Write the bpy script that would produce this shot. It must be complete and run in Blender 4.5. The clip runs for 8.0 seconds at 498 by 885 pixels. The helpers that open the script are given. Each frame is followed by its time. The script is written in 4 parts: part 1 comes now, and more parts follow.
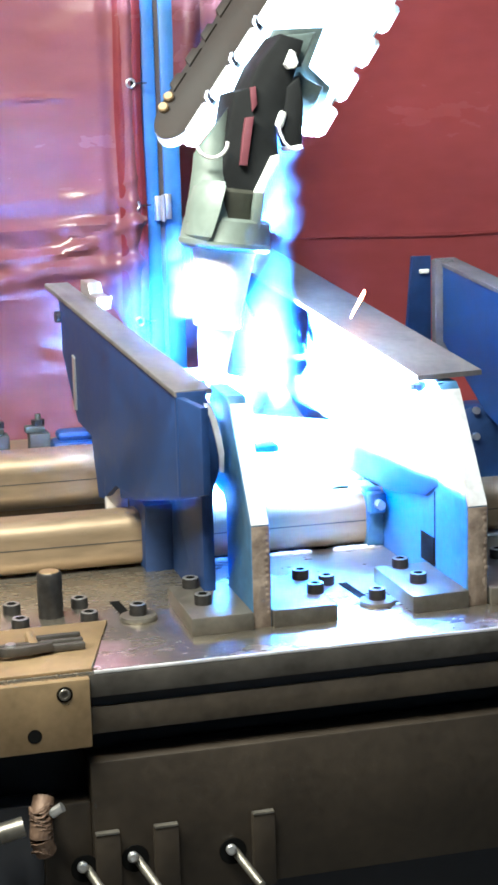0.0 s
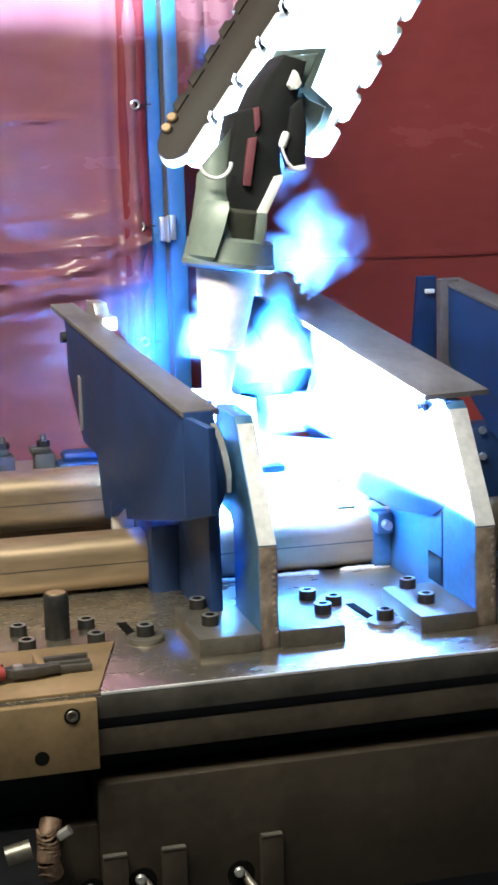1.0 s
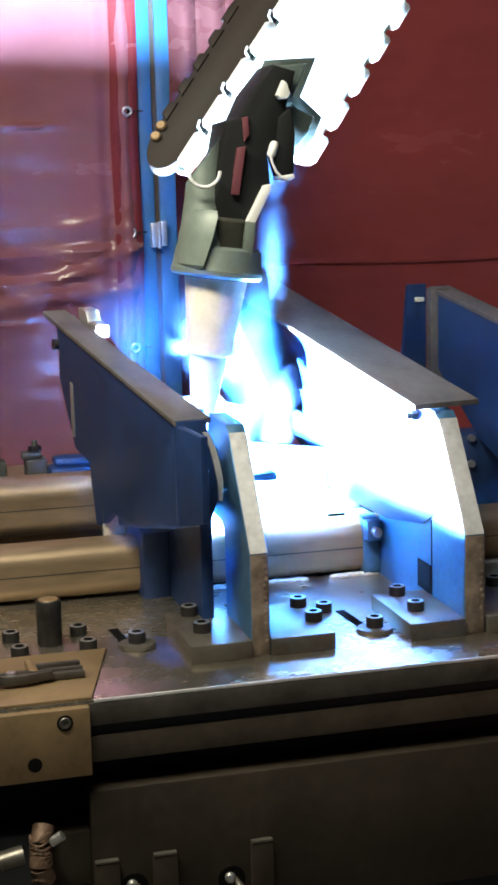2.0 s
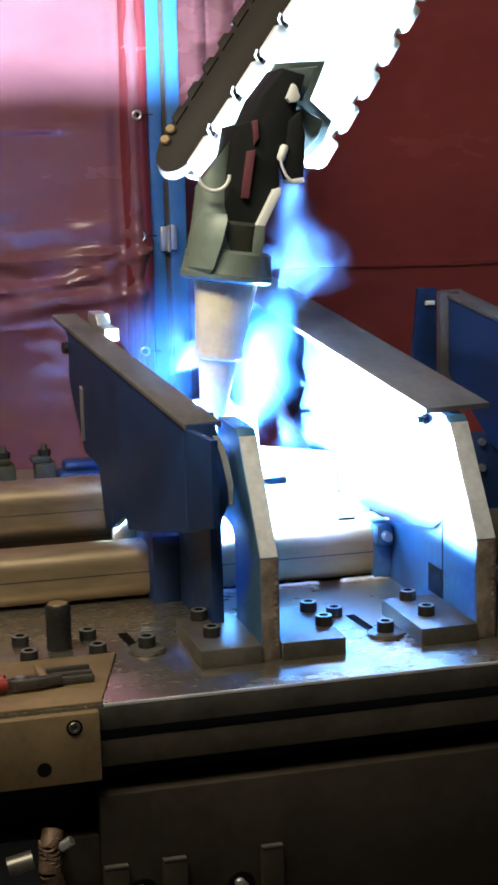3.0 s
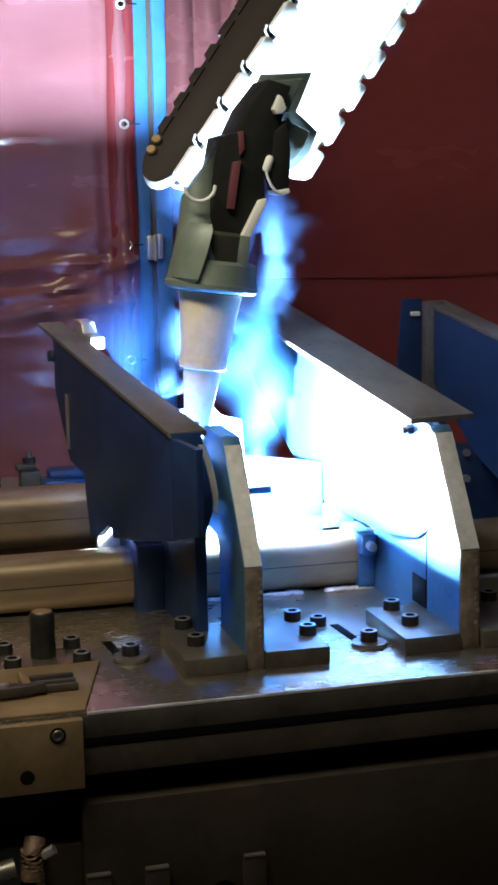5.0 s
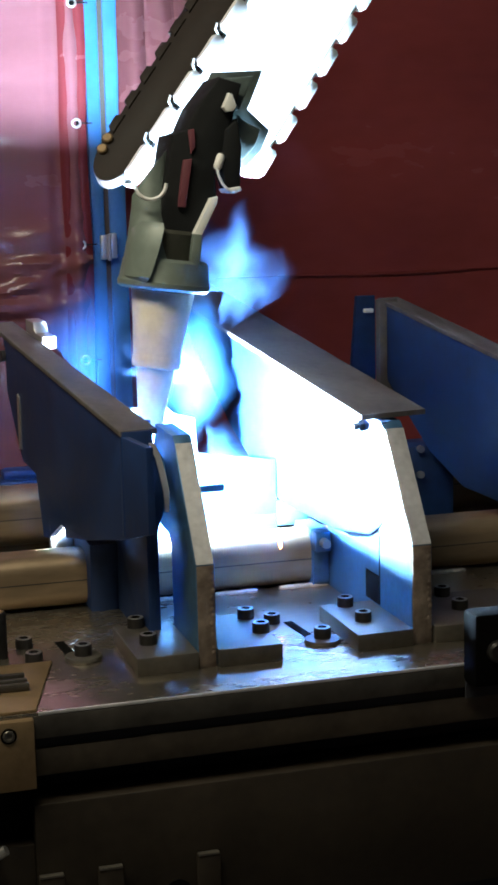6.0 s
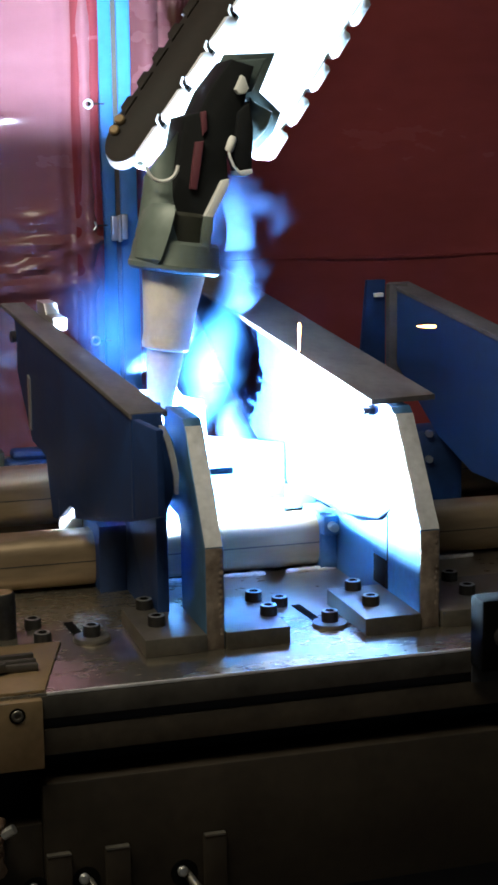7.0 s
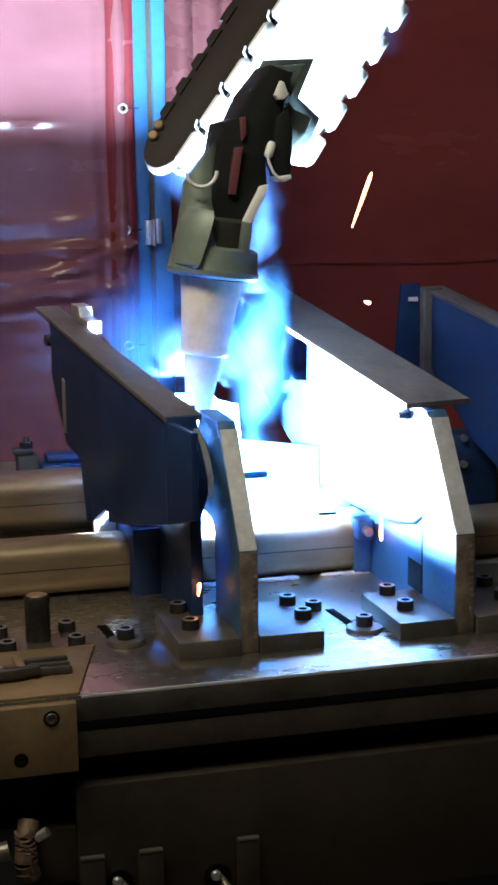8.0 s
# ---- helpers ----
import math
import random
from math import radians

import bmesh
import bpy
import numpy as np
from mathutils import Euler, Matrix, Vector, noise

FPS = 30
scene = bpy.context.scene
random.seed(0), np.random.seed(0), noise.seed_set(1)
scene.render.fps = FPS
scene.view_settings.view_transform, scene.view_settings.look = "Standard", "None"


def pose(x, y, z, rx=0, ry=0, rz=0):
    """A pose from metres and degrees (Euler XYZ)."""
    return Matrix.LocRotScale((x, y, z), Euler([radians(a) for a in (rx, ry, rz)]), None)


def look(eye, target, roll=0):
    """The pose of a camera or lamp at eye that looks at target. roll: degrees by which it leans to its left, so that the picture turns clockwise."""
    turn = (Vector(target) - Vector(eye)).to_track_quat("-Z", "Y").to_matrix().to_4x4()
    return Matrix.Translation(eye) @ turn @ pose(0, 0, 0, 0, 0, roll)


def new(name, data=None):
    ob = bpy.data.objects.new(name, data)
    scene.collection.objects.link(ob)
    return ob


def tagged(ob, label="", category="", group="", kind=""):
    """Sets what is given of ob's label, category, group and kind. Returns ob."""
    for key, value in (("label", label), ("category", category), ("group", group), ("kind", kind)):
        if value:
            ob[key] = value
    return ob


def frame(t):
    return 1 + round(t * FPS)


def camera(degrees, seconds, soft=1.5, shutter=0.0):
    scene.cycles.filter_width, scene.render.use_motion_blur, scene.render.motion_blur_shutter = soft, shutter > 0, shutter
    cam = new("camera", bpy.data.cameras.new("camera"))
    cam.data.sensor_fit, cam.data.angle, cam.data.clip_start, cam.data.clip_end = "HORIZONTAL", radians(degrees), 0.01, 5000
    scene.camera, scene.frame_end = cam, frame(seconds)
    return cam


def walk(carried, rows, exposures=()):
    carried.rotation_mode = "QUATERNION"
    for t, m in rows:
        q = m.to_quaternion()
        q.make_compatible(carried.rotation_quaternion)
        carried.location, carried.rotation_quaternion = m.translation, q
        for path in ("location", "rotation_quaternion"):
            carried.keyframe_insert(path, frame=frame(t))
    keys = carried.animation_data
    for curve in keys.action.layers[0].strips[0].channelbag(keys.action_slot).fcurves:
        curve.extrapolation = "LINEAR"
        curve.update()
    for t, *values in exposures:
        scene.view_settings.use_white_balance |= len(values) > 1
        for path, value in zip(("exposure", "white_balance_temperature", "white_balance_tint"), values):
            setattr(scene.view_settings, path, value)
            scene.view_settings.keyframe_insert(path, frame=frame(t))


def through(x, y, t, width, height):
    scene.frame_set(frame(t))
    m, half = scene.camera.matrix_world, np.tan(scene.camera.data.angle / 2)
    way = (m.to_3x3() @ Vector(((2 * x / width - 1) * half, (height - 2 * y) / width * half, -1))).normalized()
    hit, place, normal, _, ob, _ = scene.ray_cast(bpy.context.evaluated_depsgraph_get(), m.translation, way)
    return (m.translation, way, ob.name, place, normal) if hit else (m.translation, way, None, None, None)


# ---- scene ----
DEG = 18.39
cam = camera(DEG, 8.0, 3.0)
PATH = [
    (0.0, look((-0.2306, -1.7148, 1.4894), (0.2491, 0.1915, 1.1212), -1.619)),
    (0.5, look((-0.2366, -1.7178, 1.4949), (0.2397, 0.1902, 1.1307), -1.612)),
    (1.0, look((-0.2373, -1.7090, 1.4874), (0.2431, 0.2022, 1.1464), -1.738)),
    (1.5, look((-0.2466, -1.7234, 1.5035), (0.2541, 0.1824, 1.1606), -1.435)),
    (3.0, look((-0.2468, -1.7141, 1.5003), (0.2396, 0.1965, 1.1639), -1.479)),
    (3.5, look((-0.2485, -1.7203, 1.5020), (0.2426, 0.1905, 1.1741), -1.405)),
    (4.0, look((-0.2485, -1.7161, 1.5001), (0.2557, 0.1917, 1.1747), -1.156)),
    (5.5, look((-0.2472, -1.7189, 1.4997), (0.2616, 0.1882, 1.1766), -0.906)),
    (6.0, look((-0.2285, -1.7198, 1.4939), (0.3203, 0.1761, 1.1706), -1.388)),
    (6.5, look((-0.2342, -1.7089, 1.4881), (0.3017, 0.1910, 1.1667), -1.061)),
    (7.0, look((-0.2343, -1.7232, 1.4988), (0.3052, 0.1709, 1.1506), -0.839)),
    (7.5, look((-0.2338, -1.7320, 1.5048), (0.2856, 0.1668, 1.1519), -0.974)),
    (8.0, look((-0.2386, -1.7189, 1.4948), (0.2630, 0.1872, 1.1551), -0.839)),
]
EXPOSURES = [(0.0, 2.65, 4600, 3), (0.5, 2.4, 4650, 3), (1.0, 1.85, 4850, 3), (1.5, 1.5, 4950, 3), (3.0, 0.7, 5200, 3), (3.5, 0.45, 5250, 3), (4.0, 0.2, 5300, 3), (5.5, 0.1, 5250, 3), (6.5, 0.05, 5150, 3), (8.0, 0.0, 5200, 3)]
walk(cam, PATH, EXPOSURES)

# ---- light ----
world = bpy.data.worlds.new("world")
scene.world = world
world.use_nodes = True
world.node_tree.nodes["Background"].inputs[0].default_value = (0.5, 0.5, 0.55, 1)
world.node_tree.nodes["Background"].inputs[1].default_value = 0.02

ARC = Vector((0.252, 0.415, 1.12))


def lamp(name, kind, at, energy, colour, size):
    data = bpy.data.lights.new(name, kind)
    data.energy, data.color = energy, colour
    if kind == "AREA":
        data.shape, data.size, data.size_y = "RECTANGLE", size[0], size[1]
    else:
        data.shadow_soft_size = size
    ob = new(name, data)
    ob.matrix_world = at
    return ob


# Unseen lamp added overhead for the warm room light on the steel.
lamp("unseen_overhead_light", "AREA", look((-0.6, -0.45, 2.7), (0.0, 0.25, 0.95)), 36, (1.0, 0.76, 0.46), (1.4, 0.3))


# ---- materials ----
def material(name, base, rough=0.5, metal=0.0, grain=60.0, vary=0.25, stain=6.0, bump=0.15, tint=None, stretch=(1, 1, 1), random_tone=0.0, spec=0.5):
    m = bpy.data.materials.new(name)
    m.use_nodes = True
    nt = m.node_tree
    b = nt.nodes["Principled BSDF"]
    co = nt.nodes.new("ShaderNodeTexCoord")
    mp = nt.nodes.new("ShaderNodeMapping")
    mp.inputs["Scale"].default_value = stretch
    nt.links.new(co.outputs["Object"], mp.inputs["Vector"])
    fine, broad = nt.nodes.new("ShaderNodeTexNoise"), nt.nodes.new("ShaderNodeTexNoise")
    for node, scale in ((fine, grain), (broad, stain)):
        node.inputs["Scale"].default_value = scale
        node.inputs["Detail"].default_value = 6
        nt.links.new(mp.outputs["Vector"], node.inputs["Vector"])
    add = nt.nodes.new("ShaderNodeMath")
    add.operation = "MULTIPLY_ADD"
    nt.links.new(fine.outputs["Fac"], add.inputs[0])
    add.inputs[1].default_value = 0.45
    nt.links.new(broad.outputs["Fac"], add.inputs[2])
    ramp = nt.nodes.new("ShaderNodeValToRGB")
    nt.links.new(add.outputs[0], ramp.inputs["Fac"])
    dark = tint or tuple(c * (1 - 1.6 * vary) for c in base)
    ramp.color_ramp.elements[0].position, ramp.color_ramp.elements[1].position = 0.45, 0.95
    ramp.color_ramp.elements[0].color = (*(max(c, 0.002) for c in dark), 1)
    ramp.color_ramp.elements[1].color = (*(min(c * (1 + vary), 0.95) for c in base), 1)
    nt.links.new(ramp.outputs["Color"], b.inputs["Base Color"])
    rr = nt.nodes.new("ShaderNodeMapRange")
    rr.inputs["To Min"].default_value, rr.inputs["To Max"].default_value = max(rough - 0.12, 0.03), min(rough + 0.15, 1)
    nt.links.new(add.outputs[0], rr.inputs["Value"])
    nt.links.new(rr.outputs[0], b.inputs["Roughness"])
    b.inputs["Metallic"].default_value = metal
    b.inputs["Specular IOR Level"].default_value = spec
    if bump:
        bp = nt.nodes.new("ShaderNodeBump")
        bp.inputs["Strength"].default_value, bp.inputs["Distance"].default_value = bump, 0.002
        nt.links.new(fine.outputs["Fac"], bp.inputs["Height"])
        nt.links.new(bp.outputs["Normal"], b.inputs["Normal"])
    return m


def glowing(name, colour, strength):
    m = bpy.data.materials.new(name)
    m.use_nodes = True
    b = m.node_tree.nodes["Principled BSDF"]
    b.inputs["Base Color"].default_value = (0.1, 0.1, 0.1, 1)
    b.inputs["Emission Color"].default_value = (*colour, 1)
    b.inputs["Emission Strength"].default_value = strength
    return m


def vinyl(name, base, through):
    """Tinted translucent PVC sheet, glossy."""
    m = material(name, base, 0.17, 0, 25, 0.15, 3, 0.18, stretch=(0.4, 1, 1))
    nt = m.node_tree
    b, out = nt.nodes["Principled BSDF"], nt.nodes["Material Output"]
    tr, mix = nt.nodes.new("ShaderNodeBsdfTranslucent"), nt.nodes.new("ShaderNodeMixShader")
    tr.inputs["Color"].default_value = (*base, 1)
    mix.inputs["Fac"].default_value = through
    nt.links.new(b.outputs[0], mix.inputs[1])
    nt.links.new(tr.outputs[0], mix.inputs[2])
    nt.links.new(mix.outputs[0], out.inputs["Surface"])
    return m


def fume(name, base, thick, scale):
    """Thin welding fume: a patchy veil that fades out towards its rim."""
    m = bpy.data.materials.new(name)
    m.use_nodes = True
    nt = m.node_tree
    out = nt.nodes["Material Output"]
    nt.nodes.remove(nt.nodes["Principled BSDF"])
    co, no = nt.nodes.new("ShaderNodeTexCoord"), nt.nodes.new("ShaderNodeTexNoise")
    no.inputs["Scale"].default_value, no.inputs["Detail"].default_value = scale, 6
    no.inputs["Distortion"].default_value = 0.6
    nt.links.new(co.outputs["Object"], no.inputs["Vector"])
    uv = nt.nodes.new("ShaderNodeVectorMath")
    uv.operation = "MULTIPLY_ADD"
    uv.inputs[1].default_value, uv.inputs[2].default_value = (2, 2, 0), (-1, -1, 0)
    nt.links.new(co.outputs["UV"], uv.inputs[0])
    ln = nt.nodes.new("ShaderNodeVectorMath")
    ln.operation = "LENGTH"
    nt.links.new(uv.outputs[0], ln.inputs[0])
    fade = nt.nodes.new("ShaderNodeMapRange")
    fade.interpolation_type = "SMOOTHSTEP"
    fade.inputs["From Min"].default_value, fade.inputs["From Max"].default_value = 1.0, 0.0
    nt.links.new(ln.outputs["Value"], fade.inputs["Value"])
    patch = nt.nodes.new("ShaderNodeMapRange")
    patch.interpolation_type = "SMOOTHSTEP"
    patch.inputs["From Min"].default_value, patch.inputs["From Max"].default_value = 0.0, 1.35
    lump, rise = nt.nodes.new("ShaderNodeMath"), nt.nodes.new("ShaderNodeMath")
    lump.operation, lump.inputs[1].default_value, lump.inputs[2].default_value = "MULTIPLY_ADD", 2.3, -1.2
    nt.links.new(no.outputs["Fac"], lump.inputs[0])
    nt.links.new(lump.outputs[0], rise.inputs[0])
    nt.links.new(fade.outputs[0], rise.inputs[1])
    nt.links.new(rise.outputs[0], patch.inputs["Value"])
    mul, mul2 = nt.nodes.new("ShaderNodeMath"), nt.nodes.new("ShaderNodeMath")
    mul.operation = mul2.operation = "MULTIPLY"
    soft = nt.nodes.new("ShaderNodeMath")
    soft.operation, soft.inputs[1].default_value = "POWER", 1.2
    nt.links.new(fade.outputs[0], soft.inputs[0])
    nt.links.new(soft.outputs[0], mul.inputs[0])
    nt.links.new(patch.outputs[0], mul.inputs[1])
    nt.links.new(mul.outputs[0], mul2.inputs[0])
    mul2.inputs[1].default_value = thick
    clear, diff, tl = nt.nodes.new("ShaderNodeBsdfTransparent"), nt.nodes.new("ShaderNodeBsdfDiffuse"), nt.nodes.new("ShaderNodeBsdfTranslucent")
    for node in (diff, tl):
        node.inputs["Color"].default_value = (*base, 1)
    both, mix = nt.nodes.new("ShaderNodeMixShader"), nt.nodes.new("ShaderNodeMixShader")
    nt.links.new(diff.outputs[0], both.inputs[1])
    nt.links.new(tl.outputs[0], both.inputs[2])
    nt.links.new(mul2.outputs[0], mix.inputs["Fac"])
    nt.links.new(clear.outputs[0], mix.inputs[1])
    nt.links.new(both.outputs[0], mix.inputs[2])
    nt.links.new(mix.outputs[0], out.inputs["Surface"])
    return m


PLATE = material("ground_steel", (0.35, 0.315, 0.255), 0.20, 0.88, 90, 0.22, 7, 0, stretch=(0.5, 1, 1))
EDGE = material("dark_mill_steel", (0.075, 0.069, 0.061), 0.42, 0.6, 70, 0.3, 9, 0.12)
BLOCK = material("machined_steel", (0.145, 0.135, 0.115), 0.34, 0.7, 110, 0.22, 14, 0.08)
BRASSY = material("tan_oiled_steel", (0.26, 0.185, 0.095), 0.42, 0.55, 90, 0.2, 12, 0.08)
# Pale steel for edges whose lit look is put into the colour.
LIT_EDGE = material("lit_edge_steel", (0.62, 0.62, 0.64), 0.34, 0.5, 100, 0.2, 18, 0.1)
SUBPLATE = material("oily_brown_plate", (0.062, 0.050, 0.036), 0.45, 0.4, 80, 0.3, 9, 0.1)
RUSTY = material("flame_cut_steel", (0.20, 0.165, 0.135), 0.6, 0.4, 120, 0.4, 26, 0.5, tint=(0.07, 0.05, 0.04))
# Dark steel; the blue added to it stands in for the arc's haze.
WORK = material("dark_steel_haze_blue", (0.013, 0.036, 0.13), 0.45, 0.25, 60, 0.25, 8, 0.08)
FLANGE = material("brown_mill_scale", (0.112, 0.104, 0.106), 0.66, 0.4, 80, 0.3, 12, 0.12)
BRACKET = material("blue_grey_steel", (0.07, 0.155, 0.30), 0.4, 0.5, 80, 0.25, 10, 0.1)
BARREL = material("turned_steel_bar", (0.27, 0.205, 0.13), 0.40, 0.55, 90, 0.25, 9, 0.04, stretch=(0.2, 1, 1))
BOLT = material("black_oxide_bolt", (0.035, 0.033, 0.032), 0.34, 0.6, 120, 0.3, 30, 0.1)
GREEN = material("dull_green_casting", (0.04, 0.042, 0.03), 0.55, 0.2, 60, 0.25, 12, 0.15)
# Near-black stands in for shade inside holes, slots and recesses; also seams and marks.
HOLE = material("hole_shade_and_marks", (0.004, 0.004, 0.004), 0.9, 0, 50, 0.2, 9, 0, spec=0.05)
# Black frame paint; it also stands in for shade in the spacer and recess.
BLACK = material("black_frame_and_recess_shade", (0.012, 0.013, 0.018), 0.6, 0, 60, 0.3, 8, 0.1)
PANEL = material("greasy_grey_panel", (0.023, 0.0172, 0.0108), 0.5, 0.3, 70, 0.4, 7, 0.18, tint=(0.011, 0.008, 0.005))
ZINC = material("zinc_plated", (0.6, 0.6, 0.6), 0.28, 0.9, 90, 0.1, 12, 0.05)
BEAD = material("weld_bead", (0.78, 0.78, 0.77), 0.35, 0.3, 160, 0.2, 40, 0.5)
# One arm cover in two tones: pale where arc-lit, brown-black where unlit.
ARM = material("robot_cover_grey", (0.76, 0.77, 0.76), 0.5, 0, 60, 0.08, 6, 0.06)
ARMSIDE = material("robot_cover_unlit_side", (0.015, 0.0105, 0.009), 0.6, 0, 60, 0.35, 9, 0.12, spec=0.3)
TORCHGREY = material("torch_grey_casting", (0.16, 0.195, 0.175), 0.36, 0.1, 90, 0.12, 14, 0.08)
NOZZLE = material("nozzle_spattered", (0.86, 0.80, 0.66), 0.45, 0.0, 140, 0.10, 24, 0.15)
MATTBLACK = material("matt_black_plastic", (0.002, 0.002, 0.002), 0.85, 0, 80, 0.3, 12, 0.1, spec=0.03)
CASTGREEN = material("grey_green_casting", (0.10, 0.13, 0.125), 0.42, 0.2, 80, 0.3, 14, 0.1)
RUBBER = material("black_rubber", (0.008, 0.009, 0.010), 0.7, 0, 80, 0.3, 12, 0.1, spec=0.2)
MAROON = material("dull_red_sleeve", (0.13, 0.038, 0.052), 0.5, 0, 80, 0.2, 12, 0.1)
RED = vinyl("red_vinyl", (0.20, 0.078, 0.088), 0.2)
REDDARK = vinyl("dark_red_vinyl", (0.46, 0.095, 0.092), 0.2)
HEMRED = vinyl("red_hem_vinyl", (0.15, 0.026, 0.03), 0.2)
PALERED = vinyl("pale_red_vinyl", (0.10, 0.036, 0.038), 0.2)
BLUE = material("blue_painted_post", (0.04, 0.125, 0.33), 0.35, 0, 60, 0.15, 7, 0.05)
SEAL = material("brown_seal_strip", (0.04, 0.030, 0.018), 0.6, 0, 80, 0.2, 12, 0.1)
COPPER = material("braided_copper_hose", (0.16, 0.105, 0.07), 0.5, 0.5, 200, 0.4, 40, 0.5)
PLIERS_RED = material("red_grip", (0.20, 0.025, 0.02), 0.4, 0, 60, 0.15, 9, 0.05)
CONCRETE = material("workshop_concrete", (0.14, 0.135, 0.13), 0.75, 0, 40, 0.2, 2, 0.2)
WALLPAINT = material("workshop_wall_paint", (0.10, 0.095, 0.09), 0.8, 0, 30, 0.12, 1.5, 0.1)
ARCGLOW = glowing("arc_plasma", (0.80, 0.92, 1.0), 220000)
SPARK = glowing("hot_spark", (1.0, 0.28, 0.06), 24)
# HAZE and VEIL fume also imitates the blue glow around the arc.
HAZE = fume("glow_haze_fume", (0.12, 0.32, 0.80), 0.13, 9)
SMOKE = fume("weld_fume", (0.18, 0.32, 0.85), 0.30, 17)
VEIL = fume("glow_veil_fume", (0.08, 0.20, 0.70), 0.024, 8)


# ---- mesh tools ----
def box(bm, x0, x1, y0, y1, z0, z1, bevel=0.0, m=None):
    vs = bmesh.ops.create_cube(bm, size=1)["verts"]
    for v in vs:
        v.co = Vector(((x0 + x1) / 2 + v.co.x * (x1 - x0), (y0 + y1) / 2 + v.co.y * (y1 - y0), (z0 + z1) / 2 + v.co.z * (z1 - z0)))
        if m:
            v.co = m @ v.co
    if bevel:
        es = list({e for v in vs for e in v.link_edges})
        bmesh.ops.bevel(bm, geom=es, offset=bevel, segments=2, affect="EDGES", profile=0.5)
    return bm


def prism(bm, outline, a, b, put, bevel=0.0):
    """A flat outline of (p, q) thickened from a to b; put(p, q, r) gives the place."""
    lo = [bm.verts.new(put(p, q, a)) for p, q in outline]
    hi = [bm.verts.new(put(p, q, b)) for p, q in outline]
    n = len(outline)
    fs = [bm.faces.new(lo), bm.faces.new(hi[::-1])]
    for i in range(n):
        fs.append(bm.faces.new((lo[i], hi[i], hi[(i + 1) % n], lo[(i + 1) % n])))
    bmesh.ops.recalc_face_normals(bm, faces=fs)
    if bevel:
        es = {e for f in fs[:2] for e in f.edges}
        bmesh.ops.bevel(bm, geom=list(es), offset=bevel, segments=2, affect="EDGES", profile=0.5)
    return bm


def lathe(bm, profile, m, seg=28):
    """Rings of (radius, height) about z, placed by m, with closed ends."""
    rings = [[bm.verts.new(m @ Vector((r * math.cos(2 * math.pi * i / seg), r * math.sin(2 * math.pi * i / seg), h))) for i in range(seg)] for r, h in profile]
    for a, b in zip(rings, rings[1:]):
        for i in range(seg):
            bm.faces.new((a[i], a[(i + 1) % seg], b[(i + 1) % seg], b[i]))
    bm.faces.new(rings[0][::-1])
    bm.faces.new(rings[-1])
    bmesh.ops.recalc_face_normals(bm, faces=bm.faces)
    return bm


def along(a, b):
    """A frame at a whose z runs towards b."""
    return Matrix.Translation(a) @ (Vector(b) - Vector(a)).to_track_quat("Z", "Y").to_matrix().to_4x4()


def tube(bm, points, r, seg=12):
    for a, b in zip(points, points[1:]):
        lathe(bm, [(r, 0), (r, (Vector(b) - Vector(a)).length)], along(a, b), seg)
    return bm


def mesh_of(name, bm, mat, smooth=True):
    me = bpy.data.meshes.new(name)
    bm.to_mesh(me)
    bm.free()
    me.materials.append(mat)
    if smooth:
        for p in me.polygons:
            p.use_smooth = True
        me.set_sharp_from_angle(angle=radians(35))
    return me


def part(name, bm, mat, parent=None, label="", smooth=True):
    ob = new(name, mesh_of(name, bm, mat, smooth))
    ob.parent = parent
    if label:
        ob["label"] = label
    return ob


def thing(name, label, category, at=(0, 0, 0), group="", kind=""):
    ob = new(name)
    ob.location = at
    ob.empty_display_size = 0.05
    return tagged(ob, label, category, group, kind)


def solid(name, bm, mat, label, category, group="", kind="", smooth=True):
    return tagged(part(name, bm, mat, smooth=smooth), label, category, group, kind)


def B():
    return bmesh.new()


# ---- shell of the workshop ----
TOP = 0.9
solid("floor", box(B(), -4, 4.5, -5, 3.5, -0.1, 0), CONCRETE, "grey concrete workshop floor", "floor", kind="structure")
solid("wall_north", box(B(), -4, 4.5, 3.4, 3.5, 0, 3.8), WALLPAINT, "dim painted workshop wall behind the curtains", "wall", kind="structure")
solid("wall_south", box(B(), -4, 4.5, -5, -4.9, 0, 3.8), WALLPAINT, "dim painted workshop wall", "wall", kind="structure")
solid("wall_west", box(B(), -4, -3.9, -4.9, 3.4, 0, 3.8), WALLPAINT, "dim painted workshop wall", "wall", kind="structure")
solid("wall_east", box(B(), 4.4, 4.5, -4.9, 3.4, 0, 3.8), WALLPAINT, "dim painted workshop wall", "wall", kind="structure")
solid("ceiling", box(B(), -4, 4.5, -5, 3.5, 3.8, 3.9), WALLPAINT, "dim painted workshop ceiling", "ceiling", kind="structure")

# ---- curtains and post ----
CY = 1.30


def curtain_sheet(x0, x1, z0, z1, nx, nz, wave, back=0.0):
    bm = B()
    rows = [[bm.verts.new((x0 + (x1 - x0) * i / nx, CY + back + wave(x0 + (x1 - x0) * i / nx, z0 + (z1 - z0) * j / nz), z0 + (z1 - z0) * j / nz)) for i in range(nx + 1)] for j in range(nz + 1)]
    for a, b in zip(rows, rows[1:]):
        for i in range(nx):
            bm.faces.new((a[i], a[i + 1], b[i + 1], b[i]))
    return bm


